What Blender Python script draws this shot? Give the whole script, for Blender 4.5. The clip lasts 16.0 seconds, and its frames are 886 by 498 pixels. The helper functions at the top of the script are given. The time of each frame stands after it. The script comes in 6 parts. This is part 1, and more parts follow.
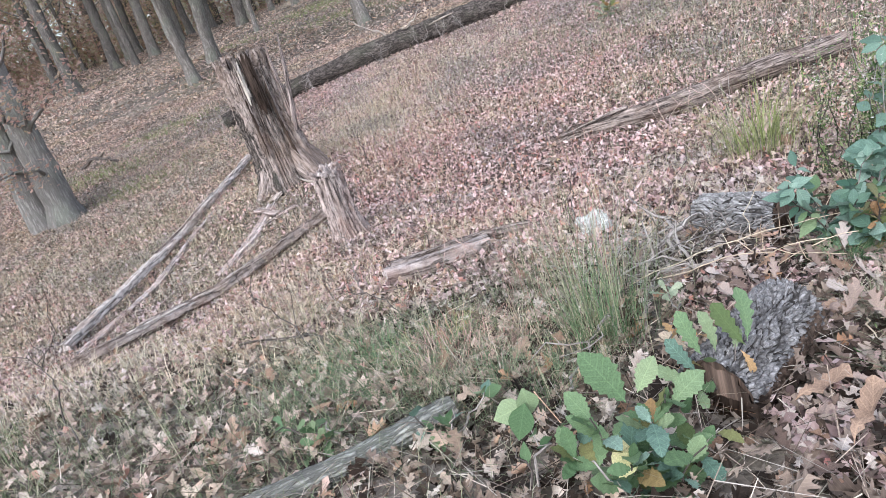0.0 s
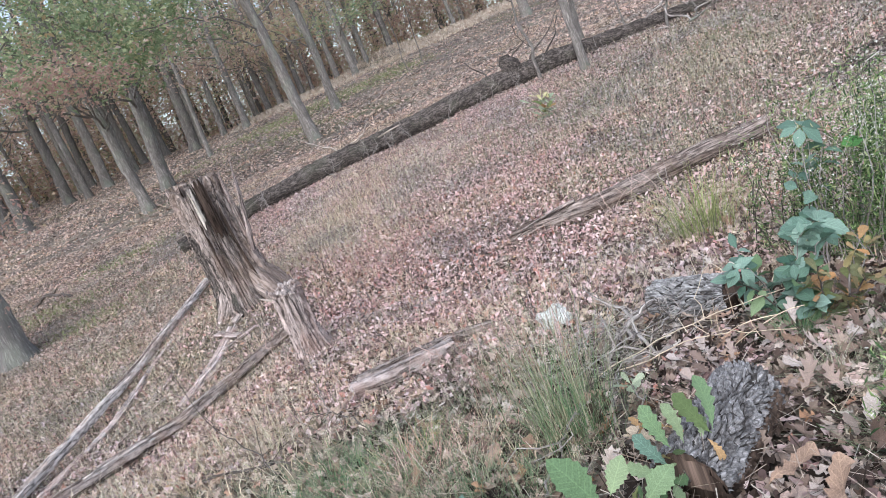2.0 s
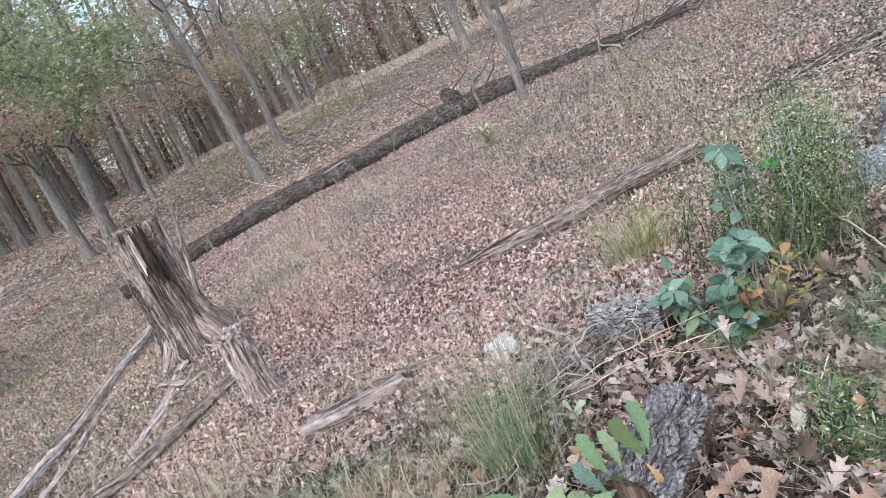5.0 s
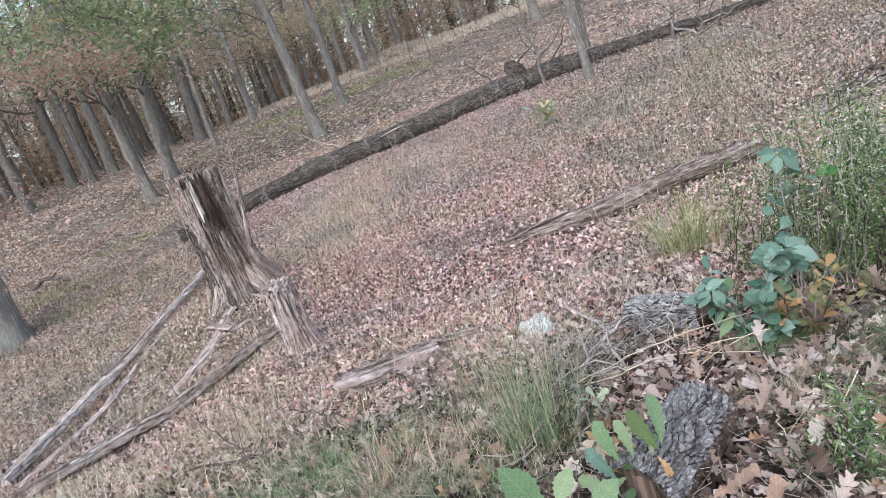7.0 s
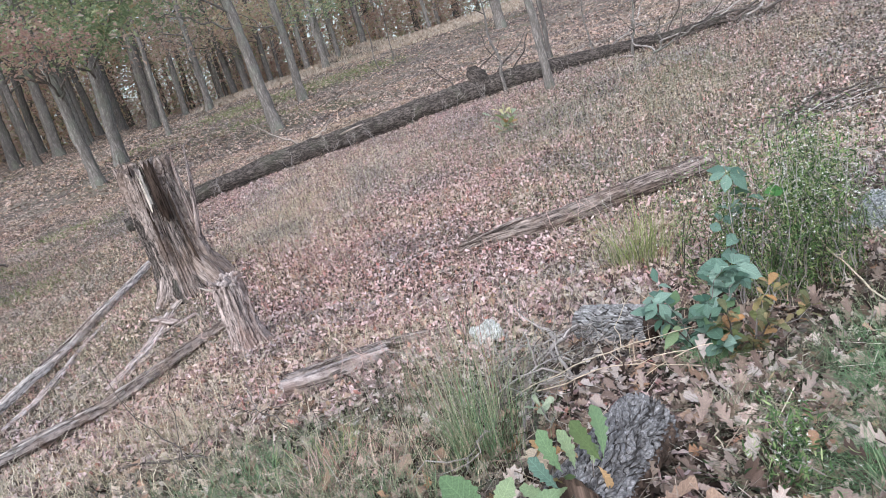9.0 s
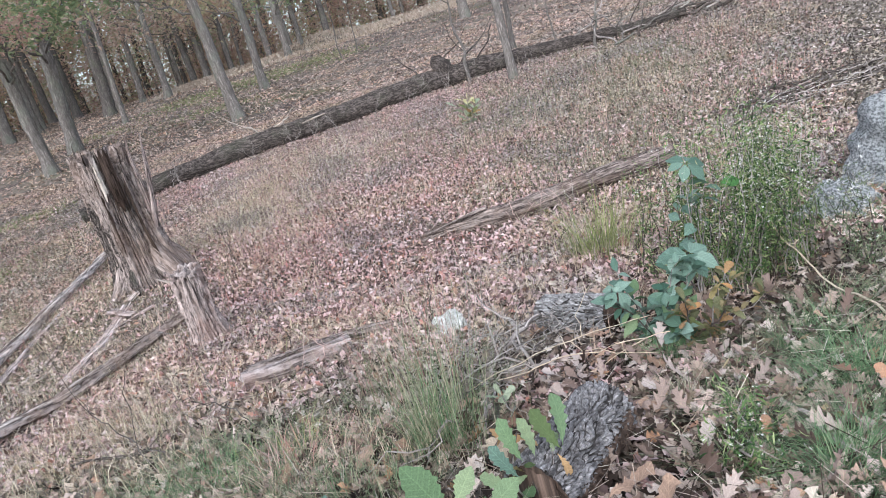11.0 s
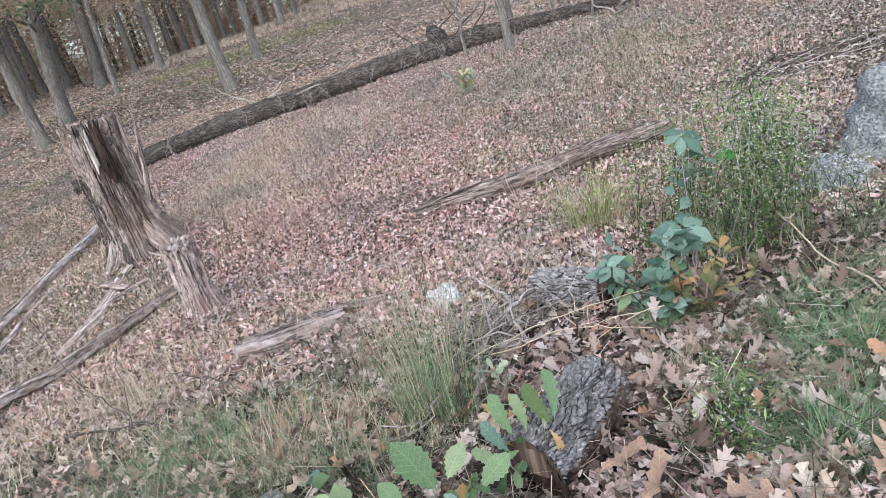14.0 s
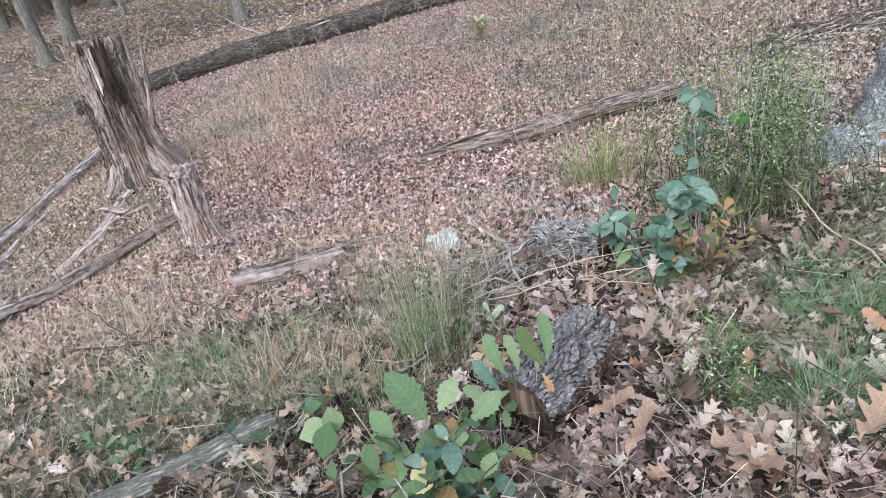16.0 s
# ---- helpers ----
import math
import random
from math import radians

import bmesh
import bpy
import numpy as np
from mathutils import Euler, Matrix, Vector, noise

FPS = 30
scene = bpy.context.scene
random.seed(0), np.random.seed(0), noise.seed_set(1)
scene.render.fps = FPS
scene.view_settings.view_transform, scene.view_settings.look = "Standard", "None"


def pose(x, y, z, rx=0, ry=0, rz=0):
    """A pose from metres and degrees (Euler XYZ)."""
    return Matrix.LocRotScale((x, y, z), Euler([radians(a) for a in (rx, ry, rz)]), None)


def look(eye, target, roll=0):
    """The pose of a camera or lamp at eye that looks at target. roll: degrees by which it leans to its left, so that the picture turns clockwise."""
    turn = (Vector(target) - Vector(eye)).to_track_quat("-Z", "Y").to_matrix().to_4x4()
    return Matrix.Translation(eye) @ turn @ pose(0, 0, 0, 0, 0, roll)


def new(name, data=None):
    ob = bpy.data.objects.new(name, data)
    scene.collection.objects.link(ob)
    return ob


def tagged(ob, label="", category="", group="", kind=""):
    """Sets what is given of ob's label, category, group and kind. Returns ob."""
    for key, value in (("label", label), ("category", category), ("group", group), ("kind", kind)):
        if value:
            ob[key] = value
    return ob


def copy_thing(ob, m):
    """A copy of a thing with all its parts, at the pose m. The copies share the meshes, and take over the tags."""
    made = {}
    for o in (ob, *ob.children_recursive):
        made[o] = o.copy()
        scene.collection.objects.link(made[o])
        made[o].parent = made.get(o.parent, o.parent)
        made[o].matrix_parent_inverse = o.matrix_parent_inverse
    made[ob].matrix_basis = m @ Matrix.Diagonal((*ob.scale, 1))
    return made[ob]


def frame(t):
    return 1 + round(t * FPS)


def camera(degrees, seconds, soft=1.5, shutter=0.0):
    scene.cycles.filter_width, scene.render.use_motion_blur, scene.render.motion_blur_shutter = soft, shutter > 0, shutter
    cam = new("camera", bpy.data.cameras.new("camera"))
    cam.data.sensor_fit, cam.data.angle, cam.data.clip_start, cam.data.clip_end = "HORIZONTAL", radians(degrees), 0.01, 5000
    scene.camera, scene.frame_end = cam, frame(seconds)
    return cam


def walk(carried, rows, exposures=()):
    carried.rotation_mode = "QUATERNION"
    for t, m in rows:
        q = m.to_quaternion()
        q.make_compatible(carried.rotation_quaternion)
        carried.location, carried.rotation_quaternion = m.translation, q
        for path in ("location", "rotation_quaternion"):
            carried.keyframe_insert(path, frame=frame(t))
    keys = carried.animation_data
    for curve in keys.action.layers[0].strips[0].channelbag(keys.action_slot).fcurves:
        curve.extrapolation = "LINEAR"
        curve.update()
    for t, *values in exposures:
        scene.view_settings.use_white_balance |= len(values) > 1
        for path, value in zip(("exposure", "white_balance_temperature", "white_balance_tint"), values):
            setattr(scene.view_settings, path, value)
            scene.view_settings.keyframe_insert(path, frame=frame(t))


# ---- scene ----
cam = camera(66.1, 16.0, soft=0.5)
PATH = [
    (0, (-0.062, -0.023, 1.874), (-0.676, 3.649, 0.41), -18.4),
    (0.5, (-0.07, -0.072, 1.899), (-0.765, 3.668, 0.662), -19.02),
    (1, (-0.042, -0.046, 1.89), (-0.435, 3.763, 0.732), -20.42),
    (1.5, (-0.026, -0.033, 1.892), (-0.224, 3.817, 0.826), -21.75),
    (2, (-0.023, -0.027, 1.898), (-0.258, 3.839, 0.898), -21.84),
    (2.5, (-0.007, -0.003, 1.892), (-0.17, 3.87, 0.904), -23.81),
    (3, (-0.008, -0.021, 1.901), (-0.069, 3.88, 1.02), -24.14),
    (3.5, (-0.0, 0.0, 1.9), (-0.039, 3.869, 0.887), -27.08),
    (4, (0.006, -0.024, 1.897), (0.012, 3.874, 0.999), -25.29),
    (4.2, (0.009, -0.026, 1.893), (0.047, 3.869, 0.984), -24.62),
    (6.3, (0.085, -0.086, 1.914), (0.152, 3.791, 0.935), -21.0),
    (6.5, (0.078, -0.097, 1.935), (0.009, 3.791, 0.998), -17.65),
    (7, (0.076, -0.099, 1.927), (-0.17, 3.766, 0.928), -19.29),
    (7.5, (0.072, -0.105, 1.931), (-0.225, 3.739, 0.867), -19.01),
    (8, (0.081, -0.081, 1.928), (-0.043, 3.758, 0.812), -15.22),
    (8.5, (0.078, -0.089, 1.925), (0.011, 3.759, 0.833), -16.12),
    (9, (0.085, -0.078, 1.922), (0.095, 3.778, 0.858), -15.78),
    (9.5, (0.096, -0.071, 1.915), (0.195, 3.776, 0.824), -16.12),
    (9.7, (0.093, -0.067, 1.916), (0.262, 3.764, 0.777), -15.59),
    (11.8, (0.1, -0.065, 1.91), (0.288, 3.749, 0.719), -15.06),
    (12, (0.098, -0.053, 1.911), (0.265, 3.758, 0.709), -14.86),
    (12.5, (0.096, -0.05, 1.907), (0.231, 3.754, 0.68), -14.28),
    (13, (0.101, -0.049, 1.907), (0.224, 3.745, 0.646), -14.97),
    (13.5, (0.106, -0.042, 1.91), (0.272, 3.743, 0.626), -14.87),
    (14, (0.111, -0.042, 1.907), (0.283, 3.729, 0.584), -15.15),
    (14.5, (0.122, -0.047, 1.903), (0.307, 3.706, 0.532), -16.14),
    (15, (0.126, -0.056, 1.907), (0.201, 3.679, 0.477), -16.79),
    (15.5, (0.111, -0.057, 1.887), (0.092, 3.644, 0.371), -14.53),
    (16, (0.088, -0.05, 1.879), (0.197, 3.62, 0.291), -11.36),
]
walk(cam, [(t, look(eye, target, roll)) for t, eye, target, roll in PATH], [(0.0, 1.12, 5890, 8), (1.0, 1.07, 5890, 8), (3.5, 1.0, 5890, 8), (16.0, 0.96, 5890, 8)])

# ---- light: an overcast autumn afternoon ----
SUN_HEIGHT, SUN_ROUND = radians(44), radians(200)
world = bpy.data.worlds.new("world")
scene.world = world
world.use_nodes = True
wn = world.node_tree
sky = wn.nodes.new("ShaderNodeTexSky")
sky.sky_type, sky.sun_disc, sky.sun_elevation, sky.sun_rotation = "NISHITA", False, SUN_HEIGHT, SUN_ROUND
sky.air_density, sky.dust_density, sky.ozone_density = 1.0, 2.5, 1.0
wn.nodes["Background"].inputs["Strength"].default_value = 0.15
cloud = wn.nodes.new("ShaderNodeHueSaturation")
cloud.inputs["Saturation"].default_value = 0.62
wn.links.new(sky.outputs[0], cloud.inputs["Color"])
wn.links.new(cloud.outputs[0], wn.nodes["Background"].inputs["Color"])
sun = new("sun", bpy.data.lights.new("sun", "SUN"))
sun.data.energy, sun.data.angle, sun.data.color = 1.35, radians(90), (1.0, 0.985, 0.96)
sun.matrix_world = look((0, 0, 0), (-math.sin(SUN_ROUND) * math.cos(SUN_HEIGHT), -math.cos(SUN_ROUND) * math.cos(SUN_HEIGHT), -math.sin(SUN_HEIGHT)))


# ---- tools ----
rng = np.random.default_rng(7)


class Geo:
    """Vertices, quads and per-vertex UVs (in metres) that become one mesh."""

    def __init__(self):
        self.v, self.q, self.uv, self.n = [], [], [], 0

    def add(self, v, q, uv=None):
        v = np.asarray(v, float).reshape(-1, 3)
        self.v.append(v)
        self.q.append(np.asarray(q, int).reshape(-1, 4) + self.n)
        self.uv.append(v[:, :2] if uv is None else np.asarray(uv, float).reshape(-1, 2))
        self.n += len(v)
        return self

    def tube(self, pts, radii, segs=10, relief=None, cap=True, flat=1.0):
        """A round body along pts; relief(angle, along, radius) gives a change of radius in metres."""
        pts = np.asarray(pts, float)
        radii = np.broadcast_to(np.asarray(radii, float), (len(pts),))
        way = np.gradient(pts, axis=0)
        way /= np.linalg.norm(way, axis=1)[:, None] + 1e-9
        ref = np.array([0.0, 0, 1]) if abs(way[0][2]) < 0.8 else np.array([1.0, 0, 0])
        side = np.cross(ref, way[0])
        along = np.r_[0, np.cumsum(np.linalg.norm(np.diff(pts, axis=0), axis=1))]
        ang = np.linspace(0, 2 * np.pi, segs + 1)
        rings, uvs = [], []
        for p, w, r, s in zip(pts, way, radii, along):
            side = side - w * (side @ w)
            side /= np.linalg.norm(side) + 1e-9
            up = np.cross(w, side)
            rr = np.full(segs + 1, r)
            if relief is not None:
                rr = rr + np.array([relief(a, s, r) for a in ang[:-1]] + [relief(0.0, s, r)])
            rings.append(p + (np.cos(ang) * rr)[:, None] * side + (np.sin(ang) * rr * flat)[:, None] * up)
            uvs.append(np.stack([ang * radii.mean(), np.full(segs + 1, s)], 1))
        k = segs + 1
        a = np.arange(len(pts) - 1)[:, None] * k + np.arange(segs)[None]
        q = np.stack([a, a + 1, a + k + 1, a + k], -1).reshape(-1, 4)
        self.add(np.concatenate(rings), q, np.concatenate(uvs))
        if cap:
            for ring, uv, turn in ((rings[0], uvs[0], 1), (rings[-1], uvs[-1], 0)):
                mid = ring[:-1].mean(0)
                v = np.concatenate([ring[:-1], [mid]])
                i = np.arange(0, segs, 2)
                quad = np.stack([i, (i + 1) % segs, (i + 2) % segs, np.full_like(i, segs)], 1)
                self.add(v, quad[:, ::-1] if turn else quad, (v - mid)[:, :2] + 7)
        return self

    def mesh(self, name, smooth=True):
        v, q, uv = np.concatenate(self.v), np.concatenate(self.q), np.concatenate(self.uv)
        me = bpy.data.meshes.new(name)
        me.vertices.add(len(v)), me.loops.add(q.size), me.polygons.add(len(q))
        me.vertices.foreach_set("co", v.ravel())
        me.loops.foreach_set("vertex_index", q.ravel())
        me.polygons.foreach_set("loop_start", np.arange(0, q.size, 4))
        me.polygons.foreach_set("use_smooth", np.full(len(q), smooth))
        layer = me.uv_layers.new(name="UVMap")
        layer.data.foreach_set("uv", uv[q.ravel()].ravel())
        me.update(calc_edges=True)
        me.validate()
        return me


def thing(name, label, category, at=(0, 0, 0), group="", kind=""):
    ob = new(name)
    ob.empty_display_size = 0.1
    ob.location = at
    return tagged(ob, label, category, group, kind)


def part(name, geo, material, parent=None, label="", smooth=True, kind=""):
    """Links a Geo (or a shared mesh) as ONE mesh object under a thing or a part."""
    me = geo.mesh(name, smooth) if isinstance(geo, Geo) else geo
    if not me.materials:
        me.materials.append(material)
    ob = new(name, me)
    if parent is not None:
        ob.parent = parent
    return tagged(ob, label, kind=kind)


def turns(yaw, pitch, roll):
    """Rotation matrices, n x 3 x 3."""
    cy, sy, cp, sp, cr, sr = np.cos(yaw), np.sin(yaw), np.cos(pitch), np.sin(pitch), np.cos(roll), np.sin(roll)
    o, i = np.zeros_like(yaw), np.ones_like(yaw)
    z = np.stack([cy, -sy, o, sy, cy, o, o, o, i], -1).reshape(-1, 3, 3)
    y = np.stack([cp, o, sp, o, i, o, -sp, o, cp], -1).reshape(-1, 3, 3)
    x = np.stack([i, o, o, o, cr, -sr, o, sr, cr], -1).reshape(-1, 3, 3)
    return z @ y @ x


def leaf_plate(widths, length=1.0, sweep=0.0):
    """A flat leaf along x with a midrib: two rows of quads whose outline follows the widths."""
    n = len(widths)
    x = np.linspace(0, length, n)
    w = np.array(widths)
    v = np.zeros((n * 3, 3))
    v[0::3, 0], v[1::3, 0], v[2::3, 0] = x, x, x
    other = np.r_[w[0], w[:-2], w[-1]] if sweep else w
    v[0::3, 1], v[2::3, 1] = w, -other
    v[0::3, 0] += sweep * w
    v[2::3, 0] += sweep * other
    a = np.arange(n - 1) * 3
    q = np.concatenate([np.stack([a, a + 1, a + 4, a + 3], 1), np.stack([a + 1, a + 2, a + 5, a + 4], 1)])
    return v, q


OAK_FINE = leaf_plate([0.012, 0.02, 0.12, 0.2, 0.1, 0.1, 0.25, 0.32, 0.14, 0.13, 0.27, 0.31, 0.13, 0.11, 0.19, 0.13, 0.02], sweep=0.42)
OAK_MID = leaf_plate([0.01, 0.18, 0.08, 0.3, 0.12, 0.3, 0.12, 0.03])
OAK_SOFT = leaf_plate([0.01, 0.22, 0.12, 0.28, 0.15, 0.02])
OAK_FAR = leaf_plate([0.05, 0.28, 0.04])
BROAD = leaf_plate([0.01, 0.12, 0.23, 0.28, 0.28, 0.22, 0.12, 0.01])
TOOTHED = leaf_plate([0.008, 0.02, 0.1, 0.09, 0.17, 0.15, 0.23, 0.2, 0.27, 0.23, 0.27, 0.21, 0.22, 0.14, 0.1, 0.01])
STICK = (np.array([[0, 0.008, 0], [0, -0.008, 0], [1, -0.004, 0], [1, 0.004, 0]]), np.array([[0, 1, 2, 3]]))
KITE = (np.array([[0, 0, 0], [0.45, -0.27, 0], [1, 0, 0], [0.55, 0.27, 0]]), np.array([[0, 1, 2, 3]]))
SLIM = leaf_plate([0.01, 0.06, 0.09, 0.06, 0.005])


def scatter(geo, plate, pos, size, yaw, pitch, roll, curl, fold):
    """Many leaves of one plate, each with its own size, turn, curl along its length and fold across it."""
    v0, q0 = plate
    n, k = len(pos), len(v0)
    v = np.repeat(v0[None], n, 0)
    v[:, :, 0] -= 0.4
    v[:, :, 2] = curl[:, None] * (v0[None, :, 0] - 0.4) ** 2 + fold[:, None] * np.abs(v0[None, :, 1]) + 0.25 * curl[:, None] * np.sin(9 * v0[None, :, 0]) * v0[None, :, 1]
    v = np.einsum("nij,nkj->nki", turns(yaw, pitch, roll), v) * size[:, None, None] + pos[:, None]
    q = q0[None] + (np.arange(n) * k)[:, None, None]
    uv = np.repeat(v0[None, :, :2], n, 0)
    return geo.add(v.reshape(-1, 3), q.reshape(-1, 4), uv.reshape(-1, 2))


def blades(geo, base, tall, lean, yaw, width, steps=3):
    """Grass blades: thin strips that bend over."""
    n = len(base)
    u = np.linspace(0, 1, steps + 1)
    out = lean[:, None] * u[None] ** 1.8 * tall[:, None]
    up = tall[:, None] * (u[None] - 0.35 * np.abs(lean[:, None]) * u[None] ** 2.2)
    cx, cy = np.cos(yaw)[:, None], np.sin(yaw)[:, None]
    mid = np.stack([base[:, 0:1] + out * cx, base[:, 1:2] + out * cy, base[:, 2:3] + up], -1)
    half = width[:, None] * (1 - 0.85 * u[None])
    off = np.stack([-cy * half, cx * half, 0 * half], -1)
    v = np.stack([mid - off, mid + off], 2).reshape(n, -1, 3)
    a = np.arange(steps) * 2
    q0 = np.stack([a, a + 1, a + 3, a + 2], 1)
    q = q0[None] + (np.arange(n) * (steps + 1) * 2)[:, None, None]
    return geo.add(v.reshape(-1, 3), q.reshape(-1, 4))


def on_ground(x, y, lift=0.0):
    return np.stack([x, y, heights(x, y) + lift], -1)


def gp(x, y, lift=0.0):
    return (x, y, height(x, y) + lift)


def wander(a, b, n, sway, seed):
    """A crooked line from a to b."""
    r = np.random.default_rng(seed)
    u = np.linspace(0, 1, n)[:, None]
    line = np.asarray(a, float) * (1 - u) + np.asarray(b, float) * u
    off = np.cumsum(r.normal(0, 1, (n, 3)), 0)
    off -= off[0] * (1 - u) + off[-1] * u
    return line + off * sway / max(1, np.sqrt(n))


def plates(scale, deep, stretch=3.0, seed=0.0):
    """Relief of furrowed bark: raised plates longer along the stem, with cracks between them."""
    def relief(a, s, r):
        p = Vector((math.cos(a) * r / scale + seed, math.sin(a) * r / scale, s / scale / stretch))
        d = noise.voronoi(p)[0]
        return deep * (min(1.0, (d[1] - d[0]) * 4.5) - 0.8) + deep * 0.35 * noise.noise(p * 1.7) + deep * 0.12 * noise.noise(p * 7)
    return relief


def furrows(scale, deep, stretch, seed=0.0):
    """Relief of old bark: blocky plates at uneven heights, longer along the stem, with deep cracks between."""
    def relief(a, s, r):
        bend = 0.4 * noise.noise(Vector((math.cos(a) * 2 + seed, math.sin(a) * 2, s * 14)))
        p = Vector((math.cos(a + bend) * r / scale + seed, math.sin(a + bend) * r / scale, s / scale / stretch))
        d, near = noise.voronoi(p)
        step = noise.noise(near[0] * 7.3)
        edge = min(1.0, (d[1] - d[0]) * 3.2)
        return deep * (edge ** 0.6 - 0.8) + deep * 0.45 * step * edge + deep * 0.14 * noise.noise(p * 6)
    return relief


def cracked(scale, deep, stretch, seed=0.0, across=0.5):
    """Relief of craggy old bark: a network of narrow deep furrows round ridges that run along the stem and break across it."""
    def relief(a, s, r):
        twist = 0.25 * noise.noise(Vector((math.cos(a) * 1.5 + seed, math.sin(a) * 1.5, s * 9)))
        p = Vector((math.cos(a + twist) * r / scale + seed, math.sin(a + twist) * r / scale, s / scale / stretch))
        long_gap = abs(noise.noise(p))
        cross_gap = abs(noise.noise(Vector((p.x * 0.8, p.y * 0.8 + 9, p.z * 2.6))))
        ridge = min(1.0, long_gap * 5.6) * (1 - across + across * min(1.0, cross_gap * 7.0))
        return deep * (ridge - 0.85) + deep * 0.3 * noise.noise(p * 0.8) + deep * 0.16 * noise.noise(p * 4.5)
    return relief


def lumps(scale, deep, seed=0.0, stretch=4.0):
    def relief(a, s, r):
        return deep * noise.noise(Vector((math.cos(a) * r / scale + seed, math.sin(a) * r / scale, s / scale / stretch))) * 1.6
    return relief


# ---- materials ----
def material(name, rough=0.85):
    m = bpy.data.materials.new(name)
    m.use_nodes = True
    b = m.node_tree.nodes["Principled BSDF"]
    b.inputs["Roughness"].default_value = rough
    b.inputs["Specular IOR Level"].default_value = 0.06
    return m, m.node_tree, b


def ramp(nt, source, stops):
    r = nt.nodes.new("ShaderNodeValToRGB")
    e = r.color_ramp.elements
    while len(e) < len(stops):
        e.new(0.5)
    for k, (p, c) in enumerate(stops):
        e[k].position, e[k].color = p, (*c, 1)
    nt.links.new(source, r.inputs[0])
    return r.outputs[0]


def coords(nt, kind, scale):
    c, m = nt.nodes.new("ShaderNodeTexCoord"), nt.nodes.new("ShaderNodeMapping")
    m.inputs["Scale"].default_value = scale
    nt.links.new(c.outputs[kind], m.inputs[0])
    return m.outputs[0]


def noisy(nt, vec, scale, detail=4.0, rough=0.6):
    n = nt.nodes.new("ShaderNodeTexNoise")
    n.inputs["Scale"].default_value, n.inputs["Detail"].default_value, n.inputs["Roughness"].default_value = scale, detail, rough
    if vec is not None:
        nt.links.new(vec, n.inputs["Vector"])
    return n.outputs[0]


def mixed(nt, fac, a, b, how="MIX"):
    m = nt.nodes.new("ShaderNodeMix")
    m.data_type, m.blend_type = "RGBA", how
    for k, v in ((0, fac), (6, a), (7, b)):
        if isinstance(v, (int, float)):
            m.inputs[k].default_value = v
        elif isinstance(v, tuple):
            m.inputs[k].default_value = (*v, 1)
        else:
            nt.links.new(v, m.inputs[k])
    return m.outputs[2]


def bump(nt, bsdf, source, strength, dist):
    b = nt.nodes.new("ShaderNodeBump")
    b.inputs["Strength"].default_value, b.inputs["Distance"].default_value = strength, dist
    nt.links.new(source, b.inputs["Height"])
    nt.links.new(b.outputs[0], bsdf.inputs["Normal"])


def leafy(name, stops, rough=0.7, through_light=0.0, veins=0.0, drift=0.0, single=False):
    """Leaves or blades, one tone each along the stops, mottled; single: each leaf is an object of its own."""
    m, nt, b = material(name, rough)
    chance = nt.nodes.new("ShaderNodeObjectInfo" if single else "ShaderNodeNewGeometry").outputs["Random" if single else "Random Per Island"]
    tone = ramp(nt, chance, stops)
    spot = noisy(nt, coords(nt, "Object", (1, 1, 1)), 38.0, 3.0)
    colour = mixed(nt, 0.55, tone, ramp(nt, spot, [(0.3, (0.45, 0.42, 0.4)), (0.55, (1, 1, 1)), (0.75, (1.25, 1.2, 1.15))]), "MULTIPLY")
    if drift:
        area = noisy(nt, coords(nt, "Object", (1, 1, 1)), 0.75, 3.0, 0.55)
        colour = mixed(nt, drift, colour, ramp(nt, area, [(0.34, (0.66, 0.68, 0.7)), (0.44, (1.02, 1.0, 0.97)), (0.51, (1.12, 0.98, 0.97)), (0.58, (1.08, 1.04, 0.9)), (0.66, (0.82, 0.78, 0.76))]), "MULTIPLY")
    if veins:
        uv = nt.nodes.new("ShaderNodeSeparateXYZ")
        nt.links.new(coords(nt, "UV", (1, 1, 1)), uv.inputs[0])
        away = nt.nodes.new("ShaderNodeMath")
        away.operation = "ABSOLUTE"
        nt.links.new(uv.outputs[1], away.inputs[0])
        run = nt.nodes.new("ShaderNodeMath")
        run.operation, run.inputs[1].default_value = "MULTIPLY_ADD", -0.9
        nt.links.new(away.outputs[0], run.inputs[0]), nt.links.new(uv.outputs[0], run.inputs[2])
        beat = nt.nodes.new("ShaderNodeMath")
        beat.operation, beat.inputs[1].default_value = "PINGPONG", 0.055
        nt.links.new(run.outputs[0], beat.inputs[0])
        rib = ramp(nt, beat.outputs[0], [(0.0, (1, 1, 1)), (0.014, (0, 0, 0))])
        spine = ramp(nt, away.outputs[0], [(0.006, (1, 1, 1)), (0.014, (0, 0, 0))])
        lines = mixed(nt, 1.0, rib, spine, "LIGHTEN")
        colour = mixed(nt, mixed(nt, 1.0, lines, (veins,) * 3, "MULTIPLY"), colour, mixed(nt, 1.0, colour, (1.7, 1.7, 1.6), "MULTIPLY"))
        bump(nt, b, mixed(nt, 0.5, beat.outputs[0], spot), 0.5, 0.004)
    nt.links.new(colour, b.inputs["Base Color"])
    if through_light:
        t, mix = nt.nodes.new("ShaderNodeBsdfTranslucent"), nt.nodes.new("ShaderNodeMixShader")
        mix.inputs[0].default_value = through_light
        nt.links.new(colour, t.inputs[0])
        nt.links.new(b.outputs[0], mix.inputs[1]), nt.links.new(t.outputs[0], mix.inputs[2])
        nt.links.new(mix.outputs[0], nt.nodes["Material Output"].inputs[0])
    return m


